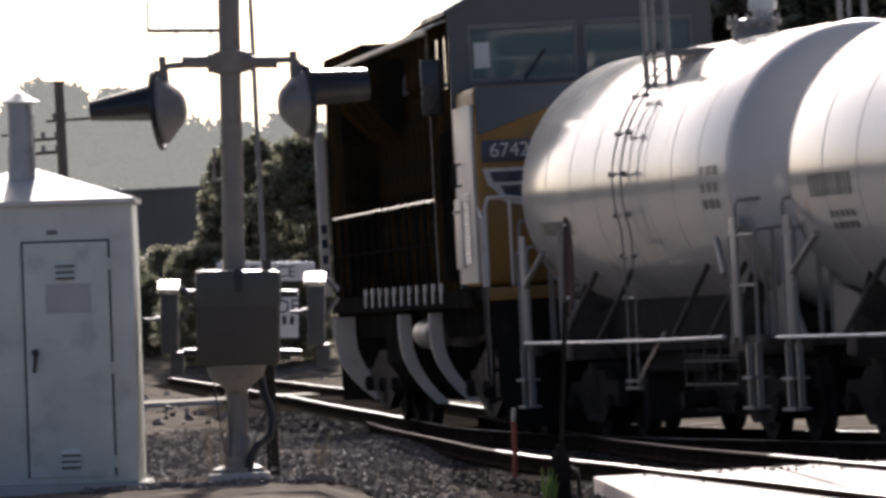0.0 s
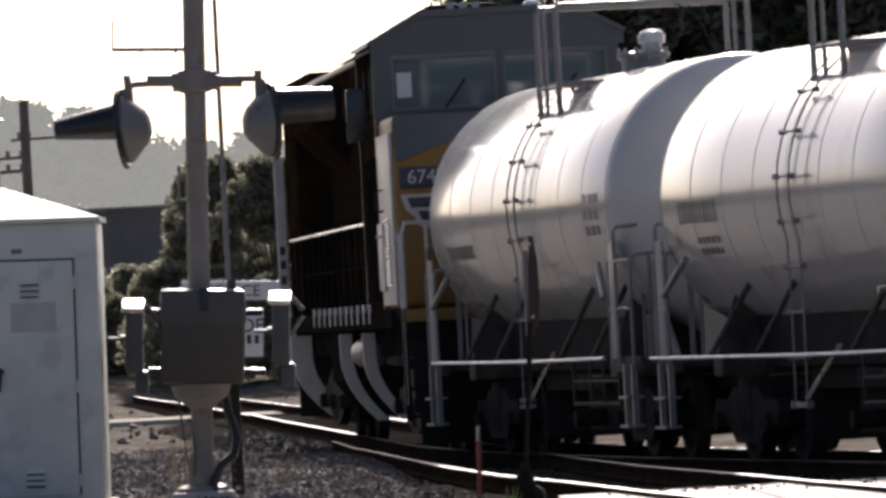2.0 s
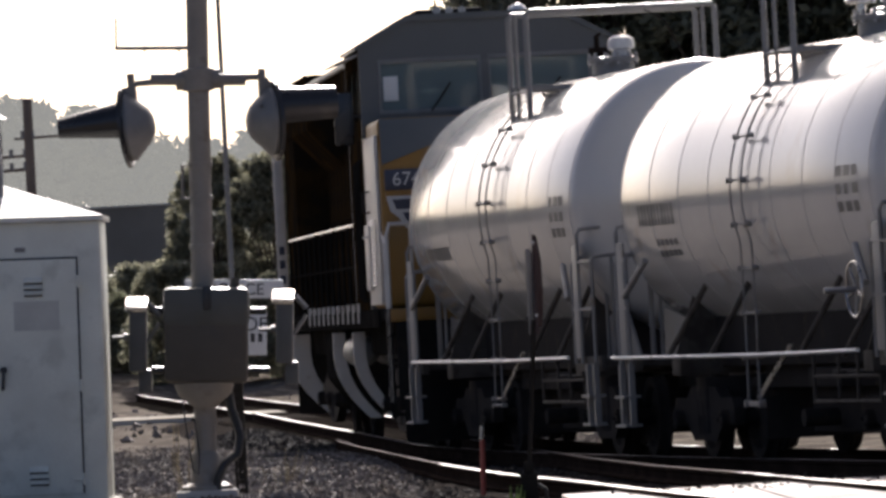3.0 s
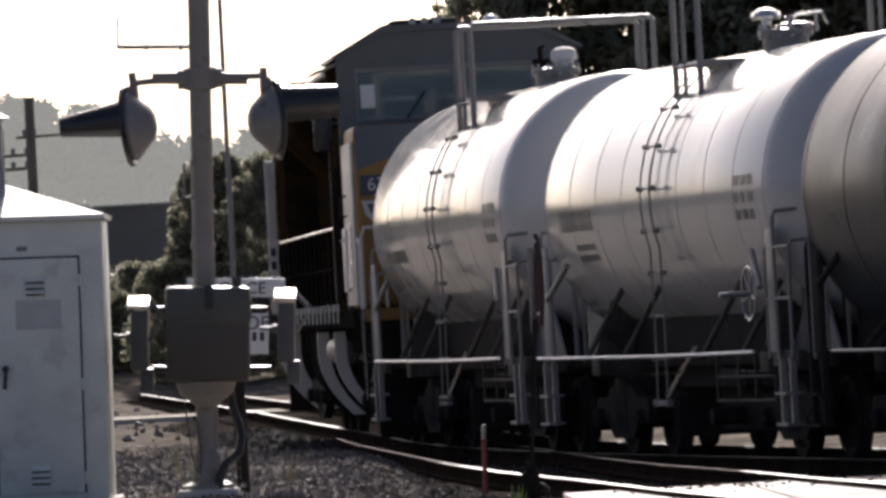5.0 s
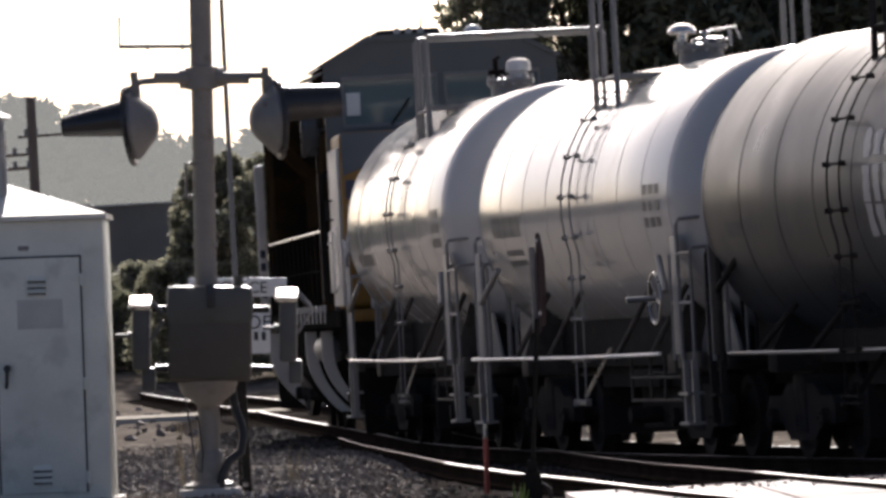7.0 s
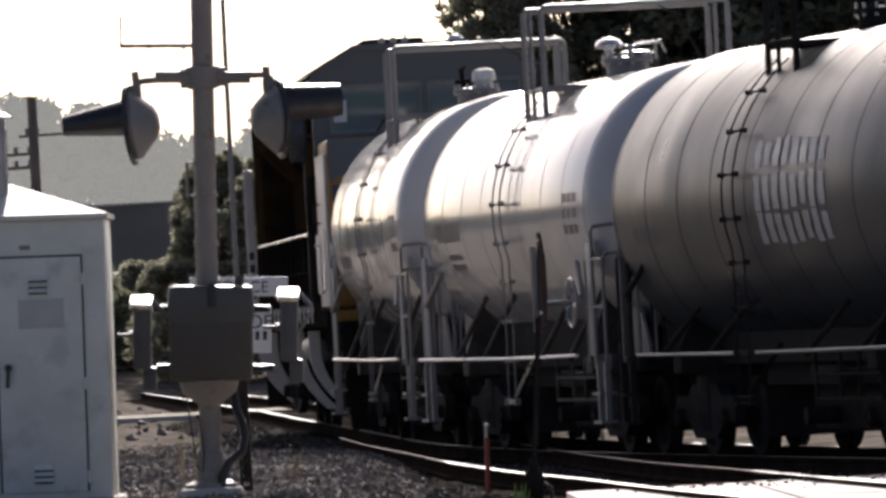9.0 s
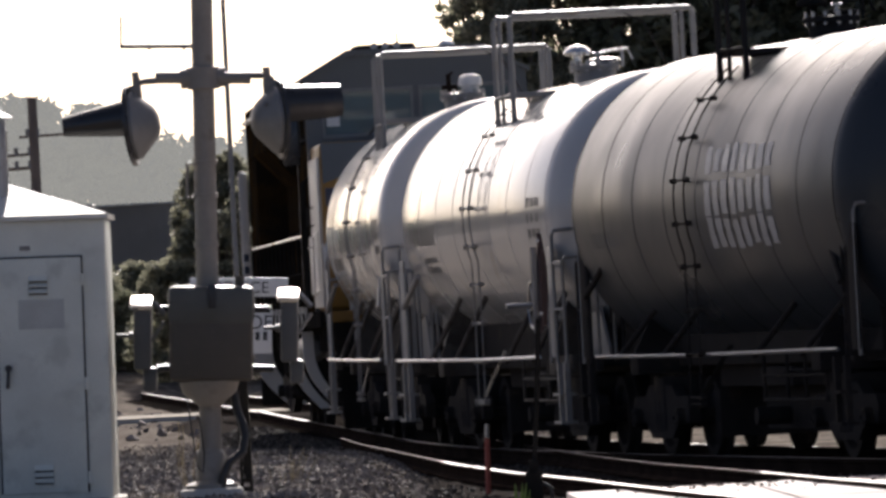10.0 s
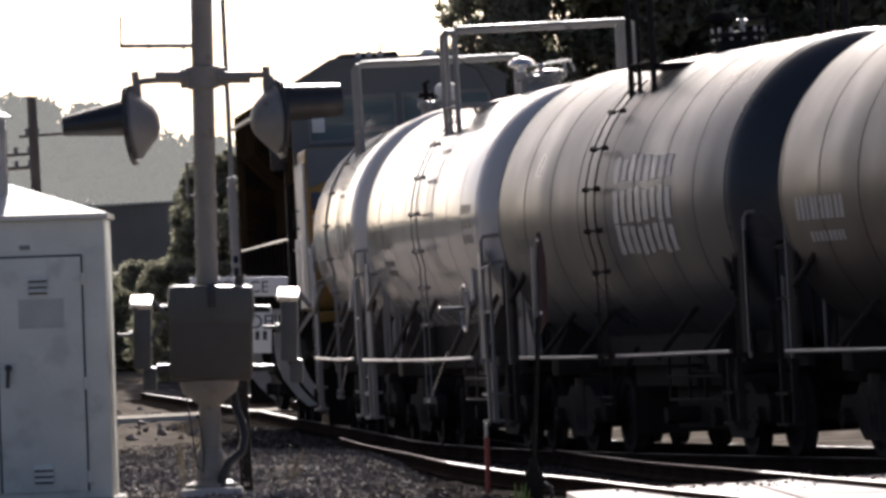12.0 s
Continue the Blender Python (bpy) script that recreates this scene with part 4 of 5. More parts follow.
    body("pilot", SOOT, lambda bm: [box(bm, -1.45, 1.45, -10.75, -10.66, 0.5, DECK - 0.17, bevel=0.02), prism(bm, [(-10.75, 0.18), (-10.98, 0.12), (-10.86, 0.5), (-10.75, 0.75)], 2.8, Matrix(((0, 0, 1, -1.4), (1, 0, 0, 0), (0, 1, 0, 0), (0, 0, 0, 1))))])
    coupler(L, -11.15, -1)
    coupler(L, 11.15, 1)
    body("rear_pilot", SOOT, lambda bm: box(bm, -1.45, 1.45, 10.62, 10.7, 0.3, DECK - 0.17, bevel=0.02))
    # rear steps seen along the flank: curved pale side plates
    def curved_plate(bm, y, x_in, x_out, z0, z1, wide):
        rows_ = []
        for k in range(9):
            f = k / 8
            z = z1 + (z0 - z1) * f
            x = x_out + (x_in - x_out) * max(0.0, f - 0.25) ** 2 / 0.5625
            rows_.append((x, z))
        for dx, yy in ((0.0, y), ):
            low = [bm.verts.new((x, yy, z)) for x, z in rows_]
            low2 = [bm.verts.new((x + wide, yy, z)) for x, z in rows_]
            hi = [bm.verts.new((x, yy + 0.12, z)) for x, z in rows_]
            hi2 = [bm.verts.new((x + wide, yy + 0.12, z)) for x, z in rows_]
            for i in range(8):
                for a, b in ((low, low2), (low2, hi2), (hi2, hi), (hi, low)):
                    bm.faces.new((a[i], a[i + 1], b[i + 1], b[i]))
    body("fuel_tank", SOOT, lambda bm: section(bm, [(-1.45, 1.45), (1.45, 1.45), (1.45, 0.85), (1.2, 0.5), (0.7, 0.32), (-0.7, 0.32), (-1.2, 0.5), (-1.45, 0.85)], 1.1, 3.4))
    body("tank_end_plate", PANEL_GREY, lambda bm: curved_plate(bm, -3.25, -1.05, -1.5, 0.35, 1.45, 0.16), label="pale curved end plate of the fuel tank")
    body("tank_end_plate", PANEL_GREY, lambda bm: curved_plate(bm, 10.0, -1.05, -1.58, 0.3, 1.45, 0.3), label="pale curved guard plate")
    body("tank_end_plate", PANEL_GREY, lambda bm: curved_plate(bm, 0.9, -1.05, -1.5, 0.3, 1.45, 0.16), label="pale curved guard plate")
    for z, x in ((1.2, -1.28), (1.2, -0.9)):
        body("air_reservoir", LOCO_GREY, lambda bm: lathe(bm, [(0.0, -0.95), (0.12, -0.92), (0.18, -0.85), (0.19, -0.8), (0.19, 0.8), (0.18, 0.85), (0.0, 0.95)], 20, Matrix.Translation((x, -1.4, z)) @ pose(0, 0, 0, -90, 0, 0)), label="grey round-ended air reservoir")
    for y in (-7.0, 7.0):
        truck(L, y, base=1.95, r=0.53, axles=3, gauge=1.12, high=0.85)
    return L


loco = locomotive()


# ---- the crossing signal ----
def crossing_signal():
    s = thing("crossing_signal", "weathered level crossing signal mast with black-hooded lamps seen from behind", "crossing signal")
    Y = 62.0
    base, top = (-1.82, Y, 0.3), (-1.685, Y, 4.4)

    def mast_x(z):
        return -1.82 + (z - 0.33) * 0.0331
    made("mast", MAST, s, lambda bm: rod(bm, base, top, 0.083, 24))
    made("footing", CONCRETE, s, lambda bm: [box(bm, -2.05, -1.58, Y - 0.25, Y + 0.25, 0.0, 0.36, bevel=0.03)], "low concrete footing")
    made("base_casting", MAST, s, lambda bm: lathe(bm, [(0.2, 0.36), (0.2, 0.39), (0.12, 0.42), (0.11, 0.62), (0.084, 0.66)], 24, Matrix.Translation((-1.815, Y, 0))))
    # upper cross-arm
    za = 3.463
    arm = made("crossarm", MAST, s, lambda bm: [rod(bm, (mast_x(za) - 0.36, Y - 0.03, za + 0.02), (mast_x(za) + 0.36, Y - 0.03, za - 0.02), 0.046, 14), rod(bm, (mast_x(za) - 0.17, Y, za - 0.0), (mast_x(za) + 0.17, Y, za), 0.075, 16), lathe(bm, [(0.086, -0.09), (0.125, -0.08), (0.125, 0.08), (0.086, 0.09)], 20, Matrix.Translation((mast_x(za), Y, za)))])
    for x_end in (-2.225, -1.205):
        made("arm_elbow", MAST, arm, lambda bm: pipe(bm, [(mast_x(za) + (0.3 if x_end > -1.7 else -0.3), Y - 0.03, za), (x_end + (-0.05 if x_end > -1.7 else 0.05), Y - 0.03, za - 0.005), (x_end, Y - 0.03, za - 0.03), (x_end, Y - 0.03, za - 0.13)], 0.026, 10))

    def lamp(x, z, turn, tilt, hood_len, taper, lift):
        """A lamp unit: casting behind, round black background, long hood in front; local +x is the way it shines."""
        unit = new("signal_lamp")
        unit.parent = s
        unit.matrix_basis = Matrix.Translation((x, Y - 0.03, z)) @ pose(0, 0, 0, 0, tilt, turn)
        turned = pose(0, 0, 0, 0, 90, 0)
        made("background", SIGNAL_BLACK, unit, lambda bm: lathe(bm, [(0.0, 0.0), (0.29, 0.0), (0.305, 0.012), (0.305, 0.03), (0.0, 0.03)], 36, turned))
        made("casting", SIGNAL_GREY, unit, lambda bm: [lathe(bm, [(0.26, -0.003), (0.262, -0.03), (0.2, -0.09), (0.12, -0.17), (0.07, -0.195), (0.0, -0.2)], 36, turned), rod(bm, (-0.1, -0.12, 0.1), (-0.13, -0.17, 0.13), 0.016, 8)], "grey conical lamp casting")

        def visor(bm):
            n, rows_ = 24, []
            for f in (0.0, 0.25, 0.5, 0.75, 1.0):
                r = 0.155 - taper * f
                ring = []
                for layer in (0, 1):
                    for k in range(n + 1):
                        a = radians(-55 + 290 * k / n)
                        ring.append((0.03 + f * hood_len, (r - 0.008 * layer) * math.cos(a), (r - 0.008 * layer) * math.sin(a) + lift))
                rows_.append([bm.verts.new(p) for p in ring])
            m_ = n + 1
            for a, b in zip(rows_, rows_[1:]):
                for k in range(n):
                    bm.faces.new((a[k], a[k + 1], b[k + 1], b[k]))
                    bm.faces.new((a[m_ + k + 1], a[m_ + k], b[m_ + k], b[m_ + k + 1]))
            for k in range(n):
                bm.faces.new((rows_[-1][k], rows_[-1][k + 1], rows_[-1][m_ + k + 1], rows_[-1][m_ + k]))
        made("visor", SIGNAL_BLACK, unit, visor, "long black hood")
        made("lens", RED_LENS, unit, lambda bm: lathe(bm, [(0.0, 0.06), (0.08, 0.05), (0.14, 0.031)], 24, turned), "red lens")
        made("clamp", MAST, unit, lambda bm: [rod(bm, (-0.06, 0, 0.25), (-0.06, 0, 0.4), 0.03, 8), box(bm, -0.09, 0.0, -0.03, 0.03, 0.2, 0.3)])
        return unit
    lamp(-2.26, 3.13, 172, 4, 0.5, 0.075, 0.05)
    lamp(-1.17, 3.12, 14, -1, 0.46, 0.02, 0.1)
    # upper-left bracket with an upright pin
    made("bracket_arm", MAST, s, lambda bm: [rod(bm, (-2.33, Y, 3.735), (mast_x(3.7), Y, 3.705), 0.017, 8), rod(bm, (-2.325, Y, 3.73), (-2.315, Y, 3.96), 0.008, 6), rod(bm, (-1.86, Y, 3.708), (-1.84, Y, 3.707), 0.028, 8), rod(bm, (-2.12, Y, 3.722), (-2.1, Y, 3.721), 0.026, 8)])
    made("handle", MAST, s, lambda bm: pipe(bm, [(mast_x(2.82), Y - 0.02, 2.82), (-1.87, Y - 0.06, 2.82), (-1.88, Y - 0.06, 2.57), (mast_x(2.57), Y - 0.02, 2.57)], 0.014, 8))
    for z in (2.82, 2.57, 2.2):
        made("band", MAST, s, lambda bm: lathe(bm, [(0.086, -0.02), (0.094, -0.018), (0.094, 0.018), (0.086, 0.02)], 20, Matrix.Translation((mast_x(z), Y, z))))

    # junction box
    def case(bm):
        m = pose(-1.753, Y - 0.17, 1.525, 0, 3.1, 0)
        box(bm, -0.315, 0.315, -0.13, 0.13, -0.355, 0.355, m, bevel=0.05)
    junction = made("junction_box", BOX_PAINT, s, case, "olive-grey rounded junction box")
    made("lid", BOX_LID, junction, lambda bm: box(bm, -0.325, 0.325, -0.145, 0.14, 0.07, 0.365, pose(-1.753, Y - 0.17, 1.525, 0, 3.1, 0), bevel=0.055), "greyer overlapping lid")
    made("boss", BOX_PAINT, junction, lambda bm: [rod(bm, (-1.52, Y - 0.17, 1.85), (-1.518, Y - 0.17, 1.95), 0.035, 10), rod(bm, (-1.53, Y - 0.17, 1.86), (-1.45, Y - 0.17, 1.86), 0.03, 8)])
    made("latch", SIGNAL_BLACK, junction, lambda bm: [box(bm, -1.76, -1.7, Y - 0.33, Y - 0.305, 1.72, 1.9, bevel=0.008)])
    made("shroud", MAST, s, lambda bm: lathe(bm, [(0.23, 1.17), (0.2, 1.08), (0.1, 1.0), (0.085, 0.98)], 20, Matrix.Translation((-1.79, Y - 0.08, 0))))

    # lower lamp pair, seen edge-on
    for z0, z1 in ((1.7, 1.735), (1.25, 1.285)):
        made("lower_arm", SIGNAL_BLACK, s, lambda bm: rod(bm, (-2.18, Y - 0.02, (z0 + z1) / 2 + 0.02), (-1.3, Y - 0.02, (z0 + z1) / 2 - 0.03), 0.028, 10))
    for x, lean in ((-2.27, 3.1), (-1.16, 3.1)):
        unit = new("lower_lamp")
        unit.parent = s
        unit.matrix_basis = pose(x, Y - 0.02, 1.5, 0, lean, 0)
        made("back_plate", LAMP_GREY, unit, lambda bm: [box(bm, -0.07, 0.06, -0.2, 0.16, -0.22, 0.27, bevel=0.03), box(bm, 0.0, 0.1, -0.12, 0.12, -0.38, -0.2, bevel=0.02)], "dull grey lamp housing seen edge-on")
        made("top_visor", GLINT, unit, lambda bm: [box(bm, -0.1, 0.07, -0.16, 0.16, 0.275, 0.32, pose(0, 0, 0, 14.5, 0, 0), bevel=0.02)], "polished metal hood glinting in the sun")
        made("wing_nut", SIGNAL_GREY, unit, lambda bm: [rod(bm, (-0.2, -0.05, 0.04), (-0.08, -0.05, 0.04), 0.014, 8), rod(bm, (-0.11, -0.05, 0.04), (-0.08, -0.05, 0.04), 0.03, 8)])
        made("stay", SIGNAL_GREY, unit, lambda bm: rod(bm, (0.07, -0.05, 0.3), (0.16, -0.05, 0.2), 0.02, 8))
        made("stay", SIGNAL_GREY, unit, lambda bm: rod(bm, (0.06, -0.05, 0.0), (0.16, -0.05, 0.15), 0.015, 8))
    # conduit and a tie wire
    made("conduit", RUBBER, s, lambda bm: pipe(bm, [(-1.62, Y + 0.06, 1.1), (-1.6, Y + 0.04, 0.95), (-1.56, Y + 0.0, 0.84), (-1.545, Y - 0.05, 0.74), (-1.57, Y - 0.1, 0.62), (-1.67, Y - 0.14, 0.55), (-1.72, Y - 0.15, 0.45), (-1.74, Y - 0.15, 0.34)], 0.034, 10), "black bent conduit")
    made("tie_wire", RUBBER, s, lambda bm: pipe(bm, [(-1.965, Y - 0.1, 1.2), (-1.96, Y - 0.1, 1.0), (-1.93, Y - 0.1, 0.7), (-1.91, Y - 0.1, 0.52), (-1.87, Y - 0.1, 0.48), (-1.855, Y - 0.1, 0.62), (-1.88, Y - 0.1, 0.9)], 0.006, 6), "thin loose wire")
    return s


crossing_signal()


def signal_post():
    p = thing("sign_post", "dark perforated steel post standing beside the signal mast", "post")

    def strip(bm):
        for x in (-1.6, -1.53):
            box(bm, x - 0.012, x + 0.012, 62.57, 62.63, 0.2, 1.9)
        for k in range(26):
            z = 0.25 + k * 0.064
            box(bm, -1.6, -1.53, 62.59, 62.6, z, z + 0.032)
    made("channel", GALV_DARK, p, strip)


signal_post()


def notice_sign():
    s = thing("notice_sign", "white notice sign with black lettering, half hidden behind the signal box", "sign")
    Y = 75.0
    up = pose(0, 0, 0, 90, 0, 0)
    m = pose(-1.85, Y, 1.95, 0, 3.1, 0)
    head = made("sign_panel", SIGN_WHITE, s, lambda bm: box(bm, -0.45, 0.45, -0.006, 0.006, -0.1, 0.075, m, bevel=0.004))
    letters("lettering", "NOTICE", 0.15, SIGN_INK, head, m @ Matrix.Translation((0.0, -0.008, -0.02)) @ up, 0.002)
    low = made("sign_panel", SIGN_WHITE, s, lambda bm: box(bm, -0.3, 0.3, -0.006, 0.006, -0.62, -0.22, m, bevel=0.004))
    letters("lettering", "OF", 0.18, SIGN_INK, low, m @ Matrix.Translation((0.19, -0.008, -0.34)) @ up, 0.002)
    made("lettering", SIGN_INK, low, lambda bm: [box(bm, 0.08 + 0.07 * k, 0.12 + 0.07 * k, -0.009, -0.006, -0.5, -0.42, m) for k in range(3)])
    made("post", GALV_DARK, s, lambda bm: box(bm, -1.9, -1.84, Y + 0.02, Y + 0.06, -0.3, 2.02))


notice_sign()


# ---- equipment cabinet ----
def cabinet():
    c = thing("equipment_cabinet", "silver-grey metal signal cabinet with a louvred door and stovepipe vent", "equipment cabinet")
    m = Matrix.Translation((-3.46, 62.0, 0.3)) @ pose(0, 0, 0, 0, 1.1, 0)
    c.matrix_world = m
    # local: x right, front face at y = -0.6, z from the ground
    W = 0.92
    made("body", CABINET, c, lambda bm: box(bm, -W, W, -0.6, 0.6, 0.06, 2.15, bevel=0.012))
    made("plinth", CONCRETE, c, lambda bm: box(bm, -W - 0.06, W + 0.06, -0.66, 0.66, -0.15, 0.058, bevel=0.02), "concrete plinth")

    def roof(bm):
        lo = [(-W - 0.03, -0.65), (W + 0.03, -0.65), (W + 0.03, 0.65), (-W - 0.03, 0.65)]
        a = [bm.verts.new((x, y, 2.152)) for x, y in lo]
        b = [bm.verts.new((x, y, 2.19)) for x, y in lo]
        t = [bm.verts.new((x, y, 2.44)) for x, y in ((0.05, -0.03), (0.19, -0.03), (0.19, 0.03), (0.05, 0.03))]
        bm.faces.new(a[::-1]), bm.faces.new(t)
        for r0, r1 in ((a, b), (b, t)):
            for i in range(4):
                bm.faces.new((r0[i], r0[(i + 1) % 4], r1[(i + 1) % 4], r1[i]))
    made("roof", CABINET_ROOF, c, roof, "pale hipped metal roof", angle=15)
    # door
    x0, x1, z0, z1 = 0.1, 0.735, 0.11, 1.87
    door = made("door", CABINET, c, lambda bm: box(bm, x0, x1, -0.622, -0.604, z0, z1, bevel=0.004), "flush door with worn paint")

    def gap(bm):
        for a in ((x0 - 0.014, x0, z0, z1 + 0.014), (x1, x1 + 0.014, z0, z1 + 0.014), (x0, x1, z1, z1 + 0.014)):
            box(bm, a[0], a[1], -0.612, -0.602, a[2], a[3])
    made("door_gap", SIGNAL_BLACK, door, gap, "dark gap round the door")
    for zc in (1.72, 0.3):
        for k in range(3):
            z = zc - 0.045 * k
            made("louvre", CABINET, door, lambda bm: prism(bm, [(0, 0), (-0.03, -0.012), (-0.03, -0.022), (0, 0.02)], 0.14, Matrix(((0, 0, 1, 0.34), (1, 0, 0, -0.622), (0, 1, 0, z), (0, 0, 0, 1)))))
            made("louvre_slot", SIGNAL_BLACK, door, lambda bm: box(bm, 0.342, 0.478, -0.634, -0.6225, z - 0.036, z - 0.014), "dark slot under the louvre")
    for z in (1.7, 0.92, 0.22):
        made("hinge", CABINET, door, lambda bm: [rod(bm, (x1 + 0.012, -0.63, z - 0.045), (x1 + 0.012, -0.63, z + 0.045), 0.013, 8), box(bm, x1 - 0.06, x1 + 0.05, -0.632, -0.624, z - 0.012, z + 0.012), box(bm, x1 + 0.01, x1 + 0.055, -0.632, -0.606, z - 0.05, z - 0.015)])
    made("handle", SIGNAL_BLACK, door, lambda bm: [rod(bm, (0.17, -0.62, 1.05), (0.17, -0.66, 1.05), 0.028, 10), pipe(bm, [(0.17, -0.655, 1.07), (0.168, -0.66, 1.0), (0.16, -0.66, 0.9)], 0.014, 8)], "dark lever handle")
    made("repaint_patch", material("greyer_touch_up_paint", (0.47, 0.48, 0.45), 0.5, vary=0.12, blotch=6), door, lambda bm: box(bm, 0.26, 0.6, -0.6255, -0.6225, 1.34, 1.56), "greyer patch of touch-up paint")
    made("name_plate", SIGNAL_GREY, c, lambda bm: box(bm, 0.28, 0.36, -0.606, -0.6, 1.93, 1.965, bevel=0.004), "small worn plate")
    made("warning_plate", SIGN_WHITE, c, lambda bm: box(bm, -0.28, -0.13, -0.606, -0.6, 1.78, 1.86, bevel=0.003), "small white plate")
    made("lock_box", SIGNAL_GREY, c, lambda bm: box(bm, -0.22, -0.13, -0.63, -0.6, 0.95, 1.08, bevel=0.008))
    # stovepipe
    vent = made("vent_pipe", GALV, c, lambda bm: [rod(bm, (0.09, -0.18, 2.3), (0.09, -0.18, 2.6), 0.105, 24), rod(bm, (0.09, -0.18, 2.58), (0.09, -0.18, 2.93), 0.095, 24)], "galvanised stovepipe vent")
    made("vent_cap", GALV, vent, lambda bm: lathe(bm, [(0.0, 3.03), (0.03, 3.01), (0.15, 2.945), (0.15, 2.935), (0.0, 2.94)], 24, Matrix.Translation((0.09, -0.18, 0))), "conical rain cap")
    return c


cabinet()


# ---- switch stand and stake ----
def switch_stand():
    s = thing("switch_stand", "black switch stand with a dark red target blade turned edge-on", "switch stand")
    Y = 70.0
    made("rod", SOOT, s, lambda bm: rod(bm, (0.703, Y, 0.16), (0.814, Y, 1.504), 0.021, 10))
    base = made("base", SOOT, s, lambda bm: [box(bm, 0.628, 0.776, Y - 0.1, Y + 0.1, -0.34, 0.2, bevel=0.015), box(bm, 0.66, 0.745, Y - 0.06, Y + 0.06, 0.19, 0.3, bevel=0.02)])
    made("tie_plate", RUST, base, lambda bm: box(bm, 0.5, 1.0, Y - 0.22, Y + 0.22, -0.4, -0.335, bevel=0.01))
    made("lever", SIGNAL_BLACK, base, lambda bm: pipe(bm, [(0.78, Y - 0.05, 0.1), (0.84, Y - 0.05, 0.06), (0.86, Y - 0.05, -0.28)], 0.018, 8))

    def blade(bm):
        m = Matrix.Translation((0.836, Y, 1.434)) @ pose(0, 0, 0, 0, 3, 68)
        prism(bm, [(-0.018, 0.0), (0.088, 0.018), (0.13, 0.306), (0.105, 0.595), (0.018, 0.787), (-0.018, 0.787)], 0.018, m @ pose(0, 0, 0, 90, 0, 0))
        rod(bm, m @ Vector((0, 0, -0.05)), m @ Vector((0, 0, 0.8)), 0.018, 8)
    made("target_blade", TARGET_RED, s, blade, "dark red target blade")
    made("grey_blade", SIGNAL_GREY, s, lambda bm: prism(bm, [(0.0, -0.05), (0.088, 0.0), (0.096, 0.48), (0.052, 0.68), (0.0, 0.68)], 0.013, Matrix.Translation((0.77, Y + 0.026, 1.434)) @ pose(0, 0, 0, 90, 0, 30)), "faded grey-pink target blade")
    made("bolt", STEEL, s, lambda bm: [rod(bm, (0.84, Y - 0.035, z), (0.84, Y - 0.0, z), 0.016, 8) for z in (1.548, 2.169)])


switch_stand()


def stake():
    s = thing("marker_stake", "thin faded red marker stake with a bright tip", "stake")
    made("shaft", STAKE, s, lambda bm: rod(bm, (0.345, 80, -0.4), (0.365, 80, 0.36), 0.026, 8))
    made("tip", STEEL, s, lambda bm: [rod(bm, (0.365, 80, 0.362), (0.372, 80, 0.5), 0.024, 8)], "bright metal tip")


stake()


# ---- poles behind ----
def pole(label, x, y, top, r, lean, arms, wood=POLE_WOOD):
    p = thing("utility_pole", label, "utility pole", "poles behind the yard")
    made("shaft", wood, p, lambda bm: rod(bm, (x, y, -0.4), (x + lean * (top + 0.4), y, top), r, 14, r * 0.75))
    for z, x0, x1, t in arms:
        made("crossarm", wood, p, lambda bm: rod(bm, (x + lean * z + x0, y, z), (x + lean * z + x1, y, z + 0.02), t, 8))
        for e in (x0 * 0.4, x0 * 0.1, x1 * 0.1):
            made("insulator", SIGNAL_GREY, p, lambda bm: rod(bm, (x + lean * z + e, y - 0.02, z), (x + lean * z + e, y - 0.02, z + 0.16), 0.045, 8))
    return p


pole("weathered timber utility pole with crossarms and a lamp head", -8.3, 170, 6.62, 0.13, 0.003, [(5.8, -0.3, 0.78, 0.03), (5.42, -0.95, 0.1, 0.035), (5.14, -0.95, 0.1, 0.04)])
pole("weathered timber utility pole at the yard edge", -9.15, 172, 6.0, 0.11, 0.02, [(5.6, -0.6, 0.1, 0.03)])
pole("tall slim grey lamp pole beyond the trees", -4.24, 170, 9.5, 0.06, 0.003, [], SIGNAL_GREY)


def shed():
    s = thing("long_shed", "long dark low shed on a bank beyond the tracks", "shed")
    Y = 240.0
    made("wall", SHED_DARK, s, lambda bm: [box(bm, -10.3, -7.35, Y, Y + 8, 1.0, 5.38), prism(bm, [(-7.35, 1.0), (-7.0, 1.2), (-6.85, 4.9), (-7.35, 5.38)], 8, Matrix(((1, 0, 0, 0), (0, 0, 1, Y), (0, 1, 0, 0), (0, 0, 0, 1)))), ])
    for i in range(12):
        made("rib", SHED_DARK, s, lambda bm: box(bm, -10.2 + i * 0.24, -10.14 + i * 0.24, Y - 0.05, Y - 0.001, 1.0, 5.35))
    made("roof", SHED_PALE, s, lambda bm: box(bm, -10.4, -7.3, Y - 0.1, Y + 8, 5.385, 5.44), "pale sheet roof edge")
    low = thing("pale_roof_building", "low building with a sunlit pale roof", "building")
    made("wall", SHED_DARK, low, lambda bm: box(bm, -12.6, -10.6, Y + 12, Y + 20, 0.0, 5.5))
    made("roof", SHED_PALE, low, lambda bm: prism(bm, [(-12.7, 5.51), (-10.3, 5.51), (-10.6, 5.68), (-12.6, 5.72)], 8, Matrix(((1, 0, 0, 0), (0, 0, 1, Y + 12), (0, 1, 0, 0), (0, 0, 0, 1)))))


shed()


